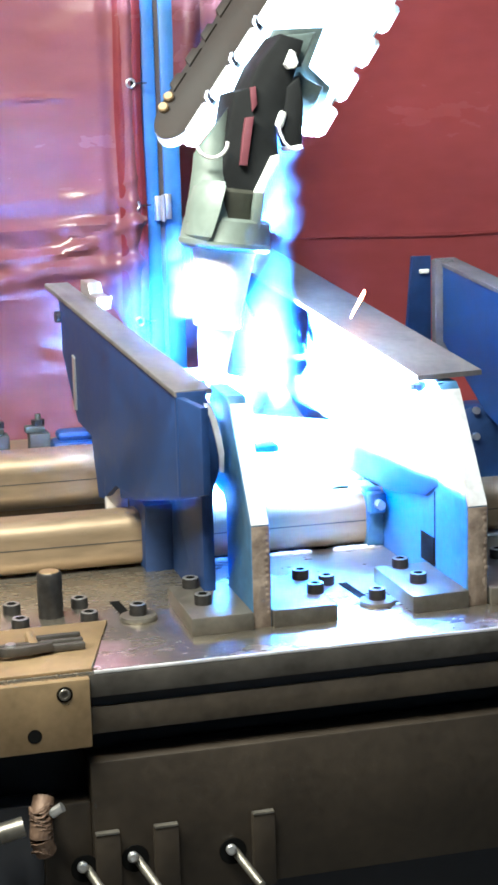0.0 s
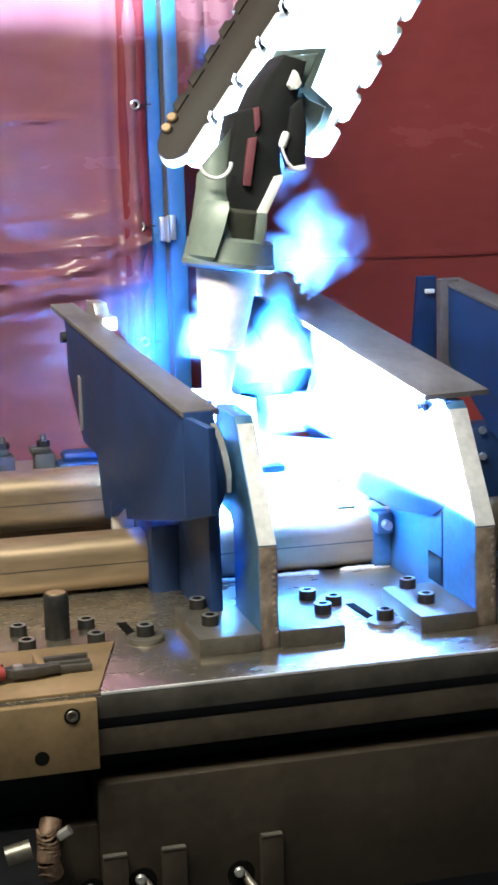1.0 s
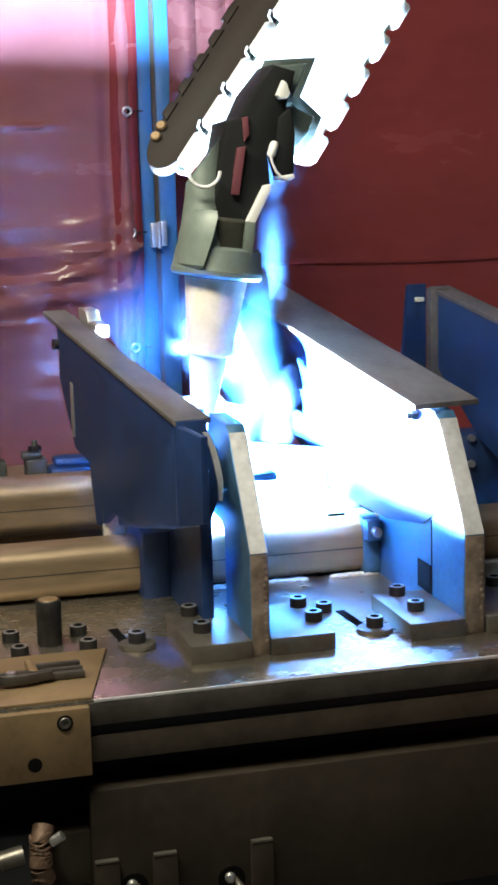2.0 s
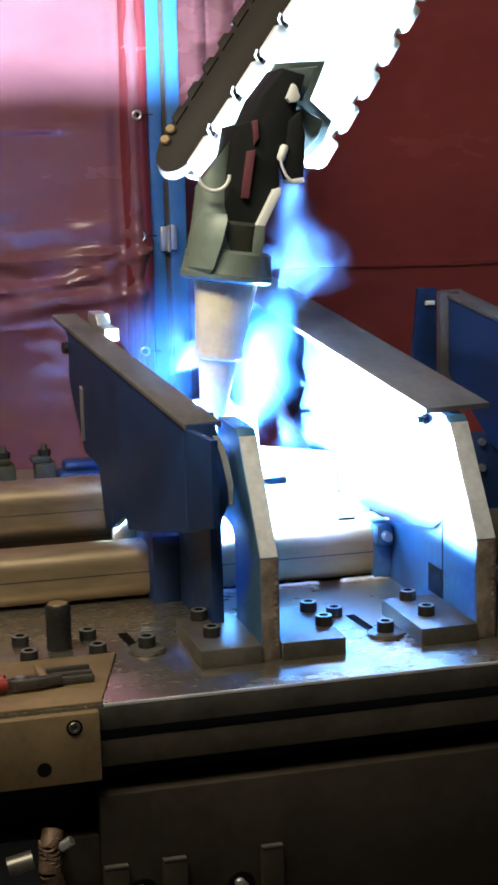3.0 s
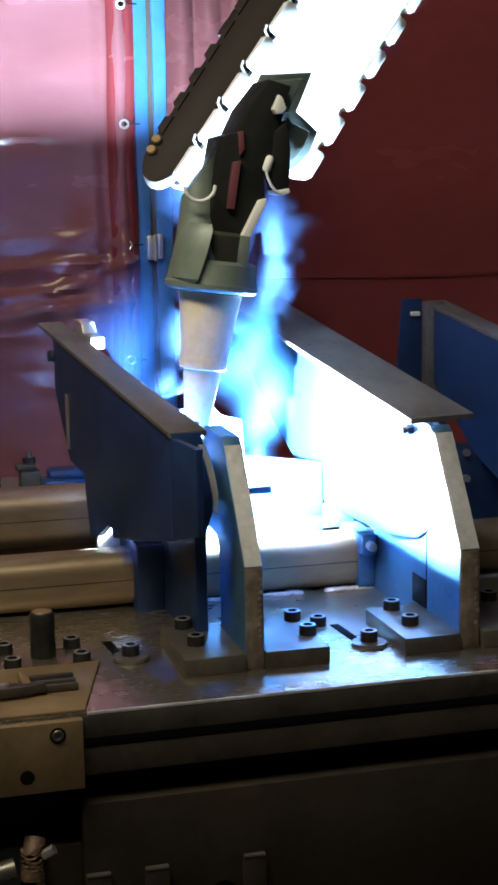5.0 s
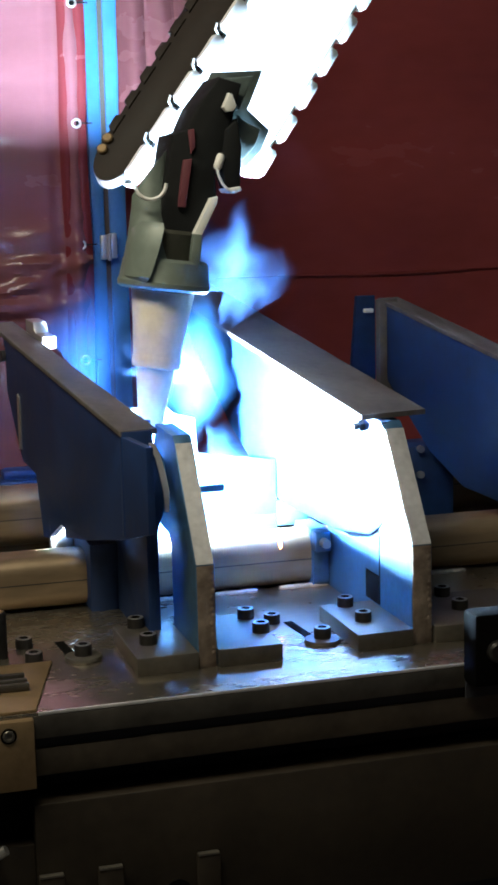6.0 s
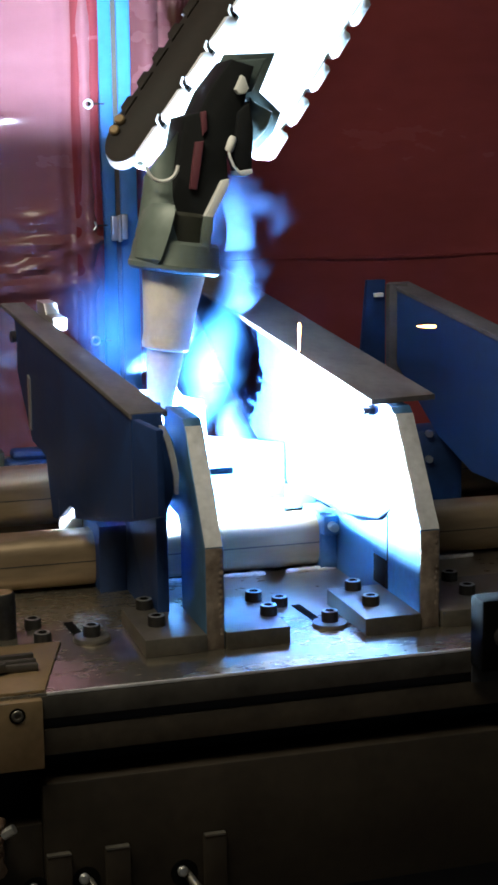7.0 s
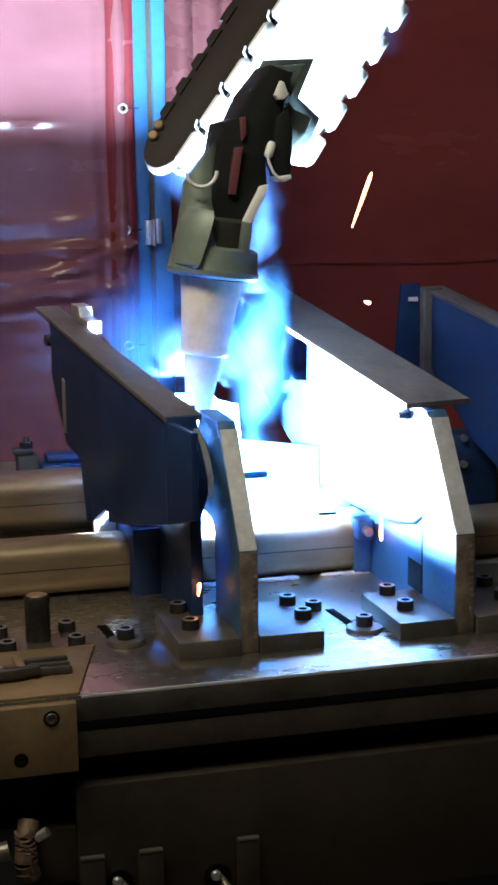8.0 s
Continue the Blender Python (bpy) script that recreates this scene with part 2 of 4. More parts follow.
def left_wave(x, z):
    w = 0.005 * math.sin(x * 19 + 1.2 * math.sin(z * 3)) + 0.007 * noise.noise((x * 4, z * 9, 0)) + 0.002 * noise.noise((x * 9, z * 26, 8))
    crease = math.exp(-((z - 1.295 - 0.08 * x - 0.25 * max(x - 0.15, 0)) / 0.012) ** 2) * 0.010 + math.exp(-((z - 1.605) / 0.005) ** 2 - ((x - 0.12) / 0.06) ** 2) * 0.008
    crease += math.exp(-((z - 1.25 - 0.12 * x) / 0.018) ** 2) * 0.012 + math.exp(-((z - 1.35 - 0.06 * x) / 0.01) ** 2) * 0.006
    for c, tilt, w0, amp in ((1.302, 0.12, 0.0045, 0.006), (1.337, 0.16, 0.004, 0.005), (1.280, 0.14, 0.007, 0.007), (1.262, 0.08, 0.004, 0.005), (1.375, 0.05, 0.004, 0.004), (1.41, 0.12, 0.005, 0.004), (1.23, 0.05, 0.004, 0.004), (1.352, -0.05, 0.003, 0.004)):
        cz = c + tilt * (x - 0.1) + 0.010 * noise.noise((x * 7, c * 40, 1)) + 0.5 * max(x - 0.2, 0) ** 1.5
        crease += amp * math.exp(-abs(z - cz) / w0) * (0.6 + 0.6 * noise.noise((x * 9, c * 31, 2)))
    crumple = 0.012 * noise.noise((x * 14, z * 30, 3)) * math.exp(-((z - 1.32) / 0.09) ** 2)
    dx, dz = 0.33 - x, z - 1.33
    far = math.hypot(dx, dz)
    crumple += 0.0035 * math.sin(math.atan2(dz, dx + 1e-6) * 11 + 0.5) * 0.5 * math.exp(-(far / 0.20) ** 2) * min(1, far / 0.10) * max(0.0, min(1.0, dx / 0.06))
    hem = 0.012 * math.sin((x - 0.25) * 90) * max(0, min(1, (x - 0.24) / 0.06))
    return w - crease + crumple + hem


def right_wave(x, z):
    w = 0.012 * math.sin(x * 6 + 0.6) + 0.003 * noise.noise((x * 6, z * 8, 5)) + 0.0006 * noise.noise((x * 3, z * 60, 9))
    w -= 0.003 * max(0.0, min(1.0, (1.290 - z) / 0.012))
    return w


lc = thing("welding_curtain", "red translucent vinyl welding curtain with eyelets along its hem", "curtain", (0, 0, 0))
part("sheet", curtain_sheet(-0.9, 0.332, 0.45, 2.25, 250, 300, left_wave), RED, lc)
for z in (2.08, 1.856, 1.630, 1.397, 1.17):
    bm = B()
    ring = []
    for i in range(20):
        a = 2 * math.pi * i / 20
        ring.append([bm.verts.new((0.309 + (0.0078 + 0.0026 * math.cos(2 * math.pi * k / 8)) * math.cos(a), CY - 0.016 + 0.003 * math.sin(2 * math.pi * k / 8), z + (0.0078 + 0.0026 * math.cos(2 * math.pi * k / 8)) * math.sin(a))) for k in range(8)])
    for i in range(20):
        for k in range(8):
            bm.faces.new((ring[i][k], ring[i][(k + 1) % 8], ring[(i + 1) % 20][(k + 1) % 8], ring[(i + 1) % 20][k]))
    ey = part("eyelet", bm, ZINC, lc, "metal eyelet")
    part("eyelet_hole", lathe(B(), [(0.0065, 0), (0.0065, 0.002)], Matrix.Translation((0.309, CY - 0.0135, z)) @ pose(0, 0, 0, 90), 16), HOLE, ey, "black disc for the shade inside the eyelet")
    part("tie", box(B(), 0.314, 0.340, CY - 0.018, CY - 0.0165, z - 0.0015, z + 0.0015), RUBBER, ey, "black tie")

rc = thing("welding_curtain", "dark red vinyl welding curtain with a horizontal seam", "curtain", (0, 0, 0))
part("sheet", curtain_sheet(0.36, 3.0, 0.0, 2.6, 140, 300, right_wave, 0.65), REDDARK, rc)
part("seam", box(B(), 0.37, 3.0, CY + 0.637, CY + 0.642, 1.281, 1.2845, 0.001), REDDARK, rc, "stitched seam")



def hem_fold(x0, x1, z0, z1, y, folds, deep):
    """A narrow hanging strip of sheet with rounded vertical folds."""
    bm = B()
    rows = []
    for j in range(61):
        z = z0 + (z1 - z0) * j / 60
        row = []
        for i in range(41):
            u = i / 40
            x = x0 + (x1 - x0) * u + 0.006 * noise.noise((0.0, z * 4, x0))
            row.append(bm.verts.new((x, y - deep * abs(math.sin(math.pi * folds * u)) + deep * 0.5 * noise.noise((x * 20, z * 7, 4)), z)))
        rows.append(row)
    for a, b in zip(rows, rows[1:]):
        for i in range(40):
            bm.faces.new((a[i], a[i + 1], b[i + 1], b[i]))
    return bm


part("hem", hem_fold(0.278, 0.332, 0.46, 2.24, CY - 0.006, 2, 0.006), HEMRED, lc, "bright red folded hem")
flap = thing("welding_curtain", "pale crumpled vinyl curtain end hanging beside the post", "curtain", (0, 0, 0))
part("sheet", hem_fold(0.392, 0.56, 1.55, 2.4, CY - 0.02, 3, 0.022), PALERED, flap)
post = thing("curtain_post", "blue painted steel post with brown seal strip", "post", (0.37, CY, 0))
bm = B()
box(bm, -0.035, -0.008, 0.006, 0.05, 0, 2.4, 0.003)
box(bm, 0.002, 0.036, 0.006, 0.05, 0, 2.4, 0.003)
part("profile", bm, BLUE, post)
part("seal_strip", box(B(), -0.010, 0.004, 0.012, 0.045, 0, 2.39), SEAL, post, "brown seal strip")
hinge = thing("hinge", "small zinc plated hinge on the blue post", "hinge", (0.368, CY, 1.39))
part("leaf", box(B(), -0.018, -0.004, -0.008, 0.005, -0.024, 0.024, 0.002), ZINC, hinge)
part("leaf", box(B(), 0.000, 0.014, -0.010, 0.005, -0.022, 0.027, 0.002), ZINC, hinge)
part("knuckle", lathe(B(), [(0.004, -0.026), (0.004, 0.026)], Matrix.Translation((-0.002, -0.010, 0)), 12), ZINC, hinge)

# ---- fixture base ----
base = thing("fixture_base", "heavy steel fixture base, plate over a greasy grey frame", "fixture", (0, 0, 0))
bm = B()
box(bm, -0.6, 1.5, 0, 0.62, TOP - 0.032, TOP, 0.0012)
part("top_plate", bm, PLATE, base, "polished ground steel top plate")
# Darker overlay paints the dim reflection on the plate's front face.
part("shaded_front_face", box(B(), 0.0, 1.5, -0.0012, 0.0004, TOP - 0.0315, TOP - 0.004, 0.0005), EDGE, base, "front face of the plate, coloured darker as in shade")
# Highlight along the plate's top edge, built as a pale strip.
part("edge_highlight", box(B(), 0.006, 1.49, -0.0014, 0.0016, TOP - 0.0036, TOP + 0.0007, 0.0008), LIT_EDGE, base, "thin bright strip for the highlight on the plate's front edge")
# Groove shade under the plate is put into the black colour.
part("spacer", box(B(), -0.598, 1.498, 0.008, 0.6, TOP - 0.046, TOP - 0.032), BLACK, base, "recessed spacer coloured black for the groove's shade")
part("sub_plate", box(B(), -0.6, 1.5, 0.004, 0.62, TOP - 0.079, TOP - 0.046, 0.0015), SUBPLATE, base, "oily brown-grey lower plate")
# Set-back box whose black colour is the shade of the gap.
part("recess", box(B(), -0.6, 1.5, 0.06, 0.6, TOP - 0.113, TOP - 0.079), BLACK, base, "recess coloured black for its shade")
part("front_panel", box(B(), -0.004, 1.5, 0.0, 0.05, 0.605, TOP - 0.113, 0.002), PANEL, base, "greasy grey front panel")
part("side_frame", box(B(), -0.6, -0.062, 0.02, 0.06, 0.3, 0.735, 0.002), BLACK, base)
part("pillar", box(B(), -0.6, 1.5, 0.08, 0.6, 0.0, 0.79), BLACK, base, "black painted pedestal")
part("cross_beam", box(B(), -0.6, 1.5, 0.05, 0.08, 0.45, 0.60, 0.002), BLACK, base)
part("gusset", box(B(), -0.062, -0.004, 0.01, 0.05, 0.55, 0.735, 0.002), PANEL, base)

bar = thing("stop_bar", "tan steel stop bar bolted to the plate front", "bar", (0, 0, 0))
part("body", box(B(), -0.5, -0.001, -0.0125, -0.0005, TOP - 0.088, TOP - 0.004, 0.0015), BRASSY, bar)


def bore(x, z, r, screw):
    # Flat disc on the bar, coloured as the shade of a bore.
    p = part("bore", lathe(B(), [(r, 0), (r, 0.0006)], Matrix.Translation((x, -0.0126, z)) @ pose(0, 0, 0, 90), 24), HOLE, bar, "flat black disc for the shade in a counterbored hole")
    if screw:
        bm = lathe(B(), [(r * 0.74, 0), (r * 0.74, 0.0012), (r * 0.66, 0.0022), (r * 0.40, 0.0022), (r * 0.36, 0.0008)], Matrix.Translation((x, -0.0130, z)) @ pose(0, 0, 0, 90), 20)
        part("screw_head", bm, BLOCK, p, "worn socket screw")


bore(-0.031, 0.880, 0.0095, True)
bore(-0.068, 0.833, 0.0085, False)
bore(-0.135, 0.880, 0.0095, True)

shim = solid("wear_plate", prism(B(), [(-0.5, 0.002), (0.004, 0.002), (0.052, 0.185), (-0.5, 0.185)], TOP, TOP + 0.004, lambda p, q, r: Vector((p, q, r)), 0.0012), BRASSY, "tan ground wear plate on the steel plate", "plate")


def socket_bolt(at, r=0.0115, h=0.013, washer=False):
    b = thing("socket_bolt", "black socket head bolt" + (" on a thick round washer" if washer else ""), "bolt", at, "bolts of the fixture")
    z = 0
    if washer:
        part("washer", lathe(B(), [(0.0235, 0), (0.0245, 0.002), (0.0235, 0.006), (0.011, 0.007)], Matrix(), 32), BLOCK, b, "round steel washer")
        z = 0.007
    part("head", lathe(B(), [(r, z), (r, z + h * 0.85), (r * 0.93, z + h), (r * 0.58, z + h), (r * 0.52, z + h * 0.55)], Matrix(), 24), BOLT, b)
    # Bright ring paints an arc-lit glint on every bolt head.
    part("rim", lathe(B(), [(r * 0.92, z + h), (r * 0.90, z + h + 0.0006), (r * 0.62, z + h + 0.0006), (r * 0.60, z + h)], Matrix(), 24), ZINC, b, "bright ring standing in for the lit edge of the head")
    part("socket", lathe(B(), [(r * 0.56, z + h + 0.0003), (r * 0.56, z + h + 0.0009)], Matrix(), 6), HOLE, b, "flat black hexagon for the shade in the socket")
    return b


# ---- blocks and brackets ----
ZB = TOP + 0.023


def clamp_block(x0, x1, label, y0=0.098, y1=0.245):
    return solid("clamp_block", box(B(), x0, x1, y0 - 0.008, y1, TOP, ZB, 0.0012), BLOCK, label, "block", "clamp blocks")


clamp_block(0.144, 0.2235, "ground steel clamp block with two bolts beside a bracket")
clamp_block(0.2495, 0.334, "ground steel clamp block with three bolts beside a bracket")
clamp_block(0.436, 0.5135, "ground steel clamp block with two bolts beside a bracket")
clamp_block(0.5445, 0.70, "ground steel clamp block with two bolts beside a bracket")
for x, y in ((0.172, 0.151), (0.173, 0.232), (0.323, 0.151), (0.323, 0.222), (0.372, 0.262), (0.466, 0.151), (0.469, 0.230), (0.615, 0.232), (0.610, 0.160)):
    socket_bolt((x, y, ZB if not 0.34 < x < 0.4 else TOP))
for x, y in ((0.093, 0.186), (0.407, 0.148)):
    socket_bolt((x, y, TOP), 0.0115, 0.014, True)
for x, y in ((0.028, 0.268), (0.031, 0.199), (-0.062, 0.268), (-0.058, 0.199)):
    socket_bolt((x, y, TOP + (0.004 if y < 0.185 else 0)))
for x, y in ((0.079, 0.232), (0.396, 0.214)):
    # Thin black strip painted as a slot's shade; the plate is not cut.
    s = tagged(new("slot_shade", mesh_of("slot_shade", box(B(), -0.0065, 0.0065, -0.042, 0.042, 0, 0.0015, 0.0006), HOLE)), "flat black strip for the shade in a slot of the steel plate", "slot")
    s.matrix_world = pose(x, y, TOP, 0, 0, 4)
pin = thing("dowel_pin", "dark upright steel locating pin", "pin", (-0.014, 0.237, TOP))
part("shank", lathe(B(), [(0.0165, 0), (0.0165, 0.058), (0.0145, 0.061)], Matrix(), 6 * 5), BOLT, pin)
part("end_face", lathe(B(), [(0.0135, 0.061), (0.013, 0.0618)], Matrix(), 24), BRASSY, pin, "worn bright end")


def bracket(x0, x1, label, rear):
    prof = [(0.098, TOP), (0.098, 1.032), (0.192, 1.172), (0.204, 1.182), (0.300, 1.184)] + rear
    b = thing("bracket", label, "bracket", (x0, 0.16, TOP), "fixture brackets")
    o = Vector((x0, 0.16, TOP))
    part("plate", prism(B(), prof, x0, x1, lambda p, q, r: Vector((r, p, q)) - o, 0.0012), BRACKET, b)
    part("cut_edge", box(B(), x0 + 0.0012 - o.x, x1 - 0.0012 - o.x, 0.0965 - o.y, 0.0985 - o.y, 0, 0.1315, 0.0006), RUSTY, b, "rust-brown flame-cut front edge")
    # Pale overlay carries the scattered arc glow on the slope.
    part("slope_edge", prism(B(), [(0.0985, 1.0335), (0.0972, 1.0335), (0.1905, 1.1735), (0.1925, 1.173)], x0 + 0.0012, x1 - 0.0012, lambda p, q, r: Vector((r, p, q)) - o), LIT_EDGE, b, "sloping edge coloured light grey for the scattered arc light")
    bm = B()
    for i in range(14):
        z = 0.018 + i * 0.008 + random.uniform(-0.002, 0.002)
        bmesh.ops.create_icosphere(bm, subdivisions=1, radius=random.uniform(0.0018, 0.0034), matrix=Matrix.Translation((x1 - o.x - random.uniform(0.003, 0.006), 0.0968 - o.y, z)) @ Matrix.Diagonal((1, 0.6, 1.1 + 0.4 * (i % 3) / 2, 1)))
    part("weld_seam", bm, RUSTY, b, "lumpy weld seam")
    return b


bracket(0.2240, 0.2490, "blue-grey steel fixture bracket with sloping front edge", [(0.318, 1.15), (0.318, 1.05), (0.24, 1.045), (0.226, 1.03), (0.226, TOP)])
bracket(0.5140, 0.5430, "blue-grey steel fixture bracket lit by the arc", [(0.43, 1.184), (0.43, TOP)])

b2 = [o for o in scene.objects if o.name.startswith("bracket") and o.location.x > 0.5][0]
part("recess", box(B(), -0.0015, 0.0005, 0.055, 0.105, 0.024, 0.064, 0.0005), HOLE, b2, "flat black patch for the shade in a small recess")
part("seam", box(B(), -0.0010, 0.0005, 0.0515, 0.0535, 0.024, 0.130), HOLE, b2, "dark vertical seam")
for dy, dz in ((0.034, 0.192), (0.022, 0.186)):
    part("mark", box(B(), -0.0010, 0.0005, dy, dy + 0.003, dz, dz + 0.012), HOLE, b2, "short dark mark")

# ---- workpieces ----
D1 = Vector((-0.1667, 0.986, 0)).normalized()
N1 = Vector((D1.y, -D1.x, 0))


def on_web(origin):
    o = Vector(origin)
    return lambda p, q, r: o + D1 * p + N1 * r + Vector((0, 0, q))


def workpiece(a, outline, width, label, thick=0.010, lift=0.0, reach=0.556, inset=0.001, rise=0.109, width_back=None):
    w = thing("workpiece", label, "workpiece", (a[0], a[1], 1.19), "tapered workpieces")
    put = on_web((0, 0, -1.19))
    part("web", prism(B(), outline, inset, inset + thick, put, 0.001), WORK, w, "dark web plate, its colour blued for the arc's haze")
    k = rise / 0.556 * reach
    fl = [(-0.004, 1.1905 + lift), (reach, 1.1912 + k + lift), (reach, 1.1982 + k + lift), (-0.004, 1.1975 + lift)]
    back = width_back or width
    part("flange", prism(B(), fl, 0.0, 1.0, lambda p, q, r: put(p, q, -0.002 + r * (0.002 + width + (back - width) * max(p, 0) / reach)), 0.0008), FLANGE, w, "brown mill-scale top flange")
    return w, put


web_1 = [(-0.085, 1.183), (0.0, 1.186), (0.497, 1.278), (0.486, 1.250), (0.489, 1.195), (0.462, 1.150), (0.424, 1.092), (0.360, 1.080), (0.352, 1.046), (0.337, 0.989), (0.314, 0.991), (0.256, 1.022), (0.240, 1.020), (0.236, 1.007), (0.140, 1.022), (0.0, 1.050), (-0.085, 1.073)]
w1, put1 = workpiece((0.155, 0.2), web_1, 0.050, "tapered steel workpiece with brown flange under the welding torch", lift=-0.0045, rise=0.102, width_back=0.037)
part("end_plate", prism(B(), [(0.0, 1.055), (0.0, 1.192), (0.040, 1.192), (0.045, 1.160), (0.053, 1.135), (0.056, 1.108), (0.053, 1.085), (0.045, 1.060), (0.036, 1.052)], -0.004, 0.004, lambda p, q, r: D1 * (r + 0.0) + Vector((p, 0, q - 1.19)), 0.001), WORK, w1)
for s, z in ((0.502, 1.247),):
    part("lug_bolt", lathe(B(), [(0.009, -0.012), (0.009, 0.003)], Matrix.Translation(put1(s, z, 0)) @ pose(0, 0, 0, 0, -90, 9.6), 16), BOLT, w1)
part("lug", prism(B(), [(0.42, 1.262), (0.42, 1.280), (0.455, 1.284), (0.465, 1.300), (0.50, 1.303), (0.50, 1.27)], 0.040, 0.062, put1, 0.001), ZINC, w1, "bright steel lug behind the flange")
# Zinc-bright strip paints the line of light at a slot.
part("lit_slit_strip", prism(B(), [(0.422, 1.11), (0.422, 1.19), (0.430, 1.195), (0.430, 1.11)], -0.002, 0.001, put1), ZINC, w1, "bright strip standing in for the lit edge of a slot")

web_2 = [(-0.005, 1.181), (0.655, 1.317), (0.650, 1.270), (0.611, 1.230), (0.474, 1.116), (0.421, 1.082), (0.387, 1.065), (0.300, 1.02), (0.129, 1.008), (0.03, 1.02), (-0.005, 1.04)]
w2, put2 = workpiece((0.485, 0.2), web_2, 0.099, "tapered steel workpiece glaring in the arc light", lift=-0.004, reach=0.75, inset=0.028, rise=0.112)
part("end_plate", prism(B(), [(-0.035, 1.255), (-0.035, 1.316), (0.034, 1.316), (0.034, 1.255)], 0.652, 0.660, lambda p, q, r: D1 * r + Vector((p, 0, q - 1.19)), 0.001), WORK, w2)
part("web_nut", lathe(B(), [(0.008, 0), (0.008, 0.008), (0.005, 0.009), (0.005, 0.016)], Matrix.Translation(put2(0.045, 1.170, 0.028)) @ pose(0, 0, 0, 0, -90, 9.6), 6), BOLT, w2, "dark hexagon nut")
web_3 = [(-0.05, 1.185), (0.540, 1.298), (0.545, 1.18), (0.40, 1.065), (0.300, 1.02), (0.129, 1.008), (-0.05, 1.0)]
w3, put3 = workpiece((0.815, 0.2), web_3, 0.040, "tapered steel workpiece in shade beside the curtain")
part("end_plate", prism(B(), [(-0.058, 1.165), (-0.045, 1.313), (-0.012, 1.313), (-0.012, 1.165)], 0.545, 0.553, lambda p, q, r: D1 * r + Vector((p, 0, q - 1.19)), 0.001), WORK, w3)
part("end_rib", prism(B(), [(-0.012, 1.14), (-0.012, 1.306), (0.020, 1.306), (0.020, 1.14)], 0.530, 0.545, lambda p, q, r: D1 * r + Vector((p, 0, q - 1.19)), 0.001), FLANGE, w3, "grey-brown rib plate")
part("lug_bolt", box(B(), -0.034, -0.018, -0.008, 0.0, 1.284 - 1.19, 1.291 - 1.19, 0.001, Matrix.Translation(D1 * 0.545)), ARM, w3, "bright bolt end")

rib = thing("base_rib", "dark blue steel rib standing on the plate under the workpiece", "support", (0.19, 0.42, TOP))
# Top raised behind the web to block arc light; its notch passes a beam.
part("plate", prism(B(), [(-0.215, 0.02), (-0.215, 0.195), (0.018, 0.195), (0.021, 0.162), (0.046, 0.162), (0.049, 0.195), (0.20, 0.195), (0.215, 0.13), (0.215, 0.0), (-0.172, 0.0)], -0.004, 0.012, lambda p, q, r: Vector((r, p, q)), 0.0015), WORK, rib)
part("bar_seat", prism(B(), [(-0.01, 0.0), (-0.02, 0.100), (0.11, 0.105), (0.11, 0.0)], -0.045, -0.004, lambda p, q, r: Vector((r, p, q)), 0.002), WORK, rib)
# Unseen strip added to stop arc light leaking under the web.
part("light_block_strip", prism(B(), [(0.168, 0.205), (0.186, 0.205), (0.186, 0.635), (0.095, 0.635)], 1.080, 1.086, lambda p, q, r: Vector((p - 0.19, q - 0.42, r - TOP))), WORK, rib)
# Added lug that turns the beam through the notch into a bright patch.
part("light_catch_lug", box(B(), -0.085, -0.052, 0.080, 0.092, 0.070, 0.125, 0.0015), LIT_EDGE, rib, "pale lug added to catch arc light behind the web notch")
gus = thing("cross_plate", "steel cross plate between the workpieces, glaring in arc light", "plate", (0.32, 0.51, 1.0))
part("plate", prism(B(), [(-0.158, 0.0), (-0.175, 0.178), (-0.030, 0.178), (-0.020, 0.166), (0.012, 0.158), (0.016, 0.102), (0.139, 0.085), (0.139, 0.0)], 0.0, 0.010, lambda p, q, r: Vector((p, r, q)), 0.001), BRACKET, gus)
part("lower_strip", box(B(), 0.139, 0.190, 0.0, 0.010, -0.020, 0.019, 0.001), BRACKET, gus)
# Added below the arc only to shade the plate, tube and lower bracket.
part("shade_ledge", box(B(), -0.122, 0.004, -0.1915, -0.085, 0.080, 0.090, 0.001), BRACKET, gus)
part("foot", box(B(), -0.15, 0.139, 0.0, 0.03, -0.10, 0.0, 0.002), BRACKET, gus)
boss = thing("clamp_boss", "round steel boss between workpiece and bracket", "boss", (0.196, 0.27, 1.115))
part("disc", lathe(B(), [(0.05, 0), (0.05, 0.012), (0.047, 0.014)], pose(0, 0, 0, 0, 90), 40), BRACKET, boss)
part("rim", lathe(B(), [(0.0505, 0.0135), (0.0505, 0.0165), (0.046, 0.0165), (0.046, 0.0135)], pose(0, 0, 0, 0, 90), 40), ZINC, boss, "bright rim")
# Pale crescent paints the lit edge that the arc cannot reach.
part("lit_crescent", prism(B(), [(-0.0062, 0.0618), (0.0005, 0.0614), (0.0083, 0.0454), (0.0152, 0.0175), (0.0185, -0.0029), (0.0171, -0.0298), (0.0125, -0.0294), (0.0116, -0.0069), (0.0076, 0.0157), (0.0022, 0.0406)], -0.084, -0.079, lambda p, q, r: Vector((p, r, q))), LIT_EDGE, boss, "pale crescent standing in for a lit rounded edge")
part("stem", lathe(B(), [(0.03, 0.012), (0.03, 0.028)], pose(0, 0, 0, 0, 90), 24), BRACKET, boss)
# Plate added to keep arc light off the bracket's left face.
part("light_stop", box(B(), -0.046, 0.0275, 0.055, 0.063, -0.07, 0.071, 0.001), WORK, boss)
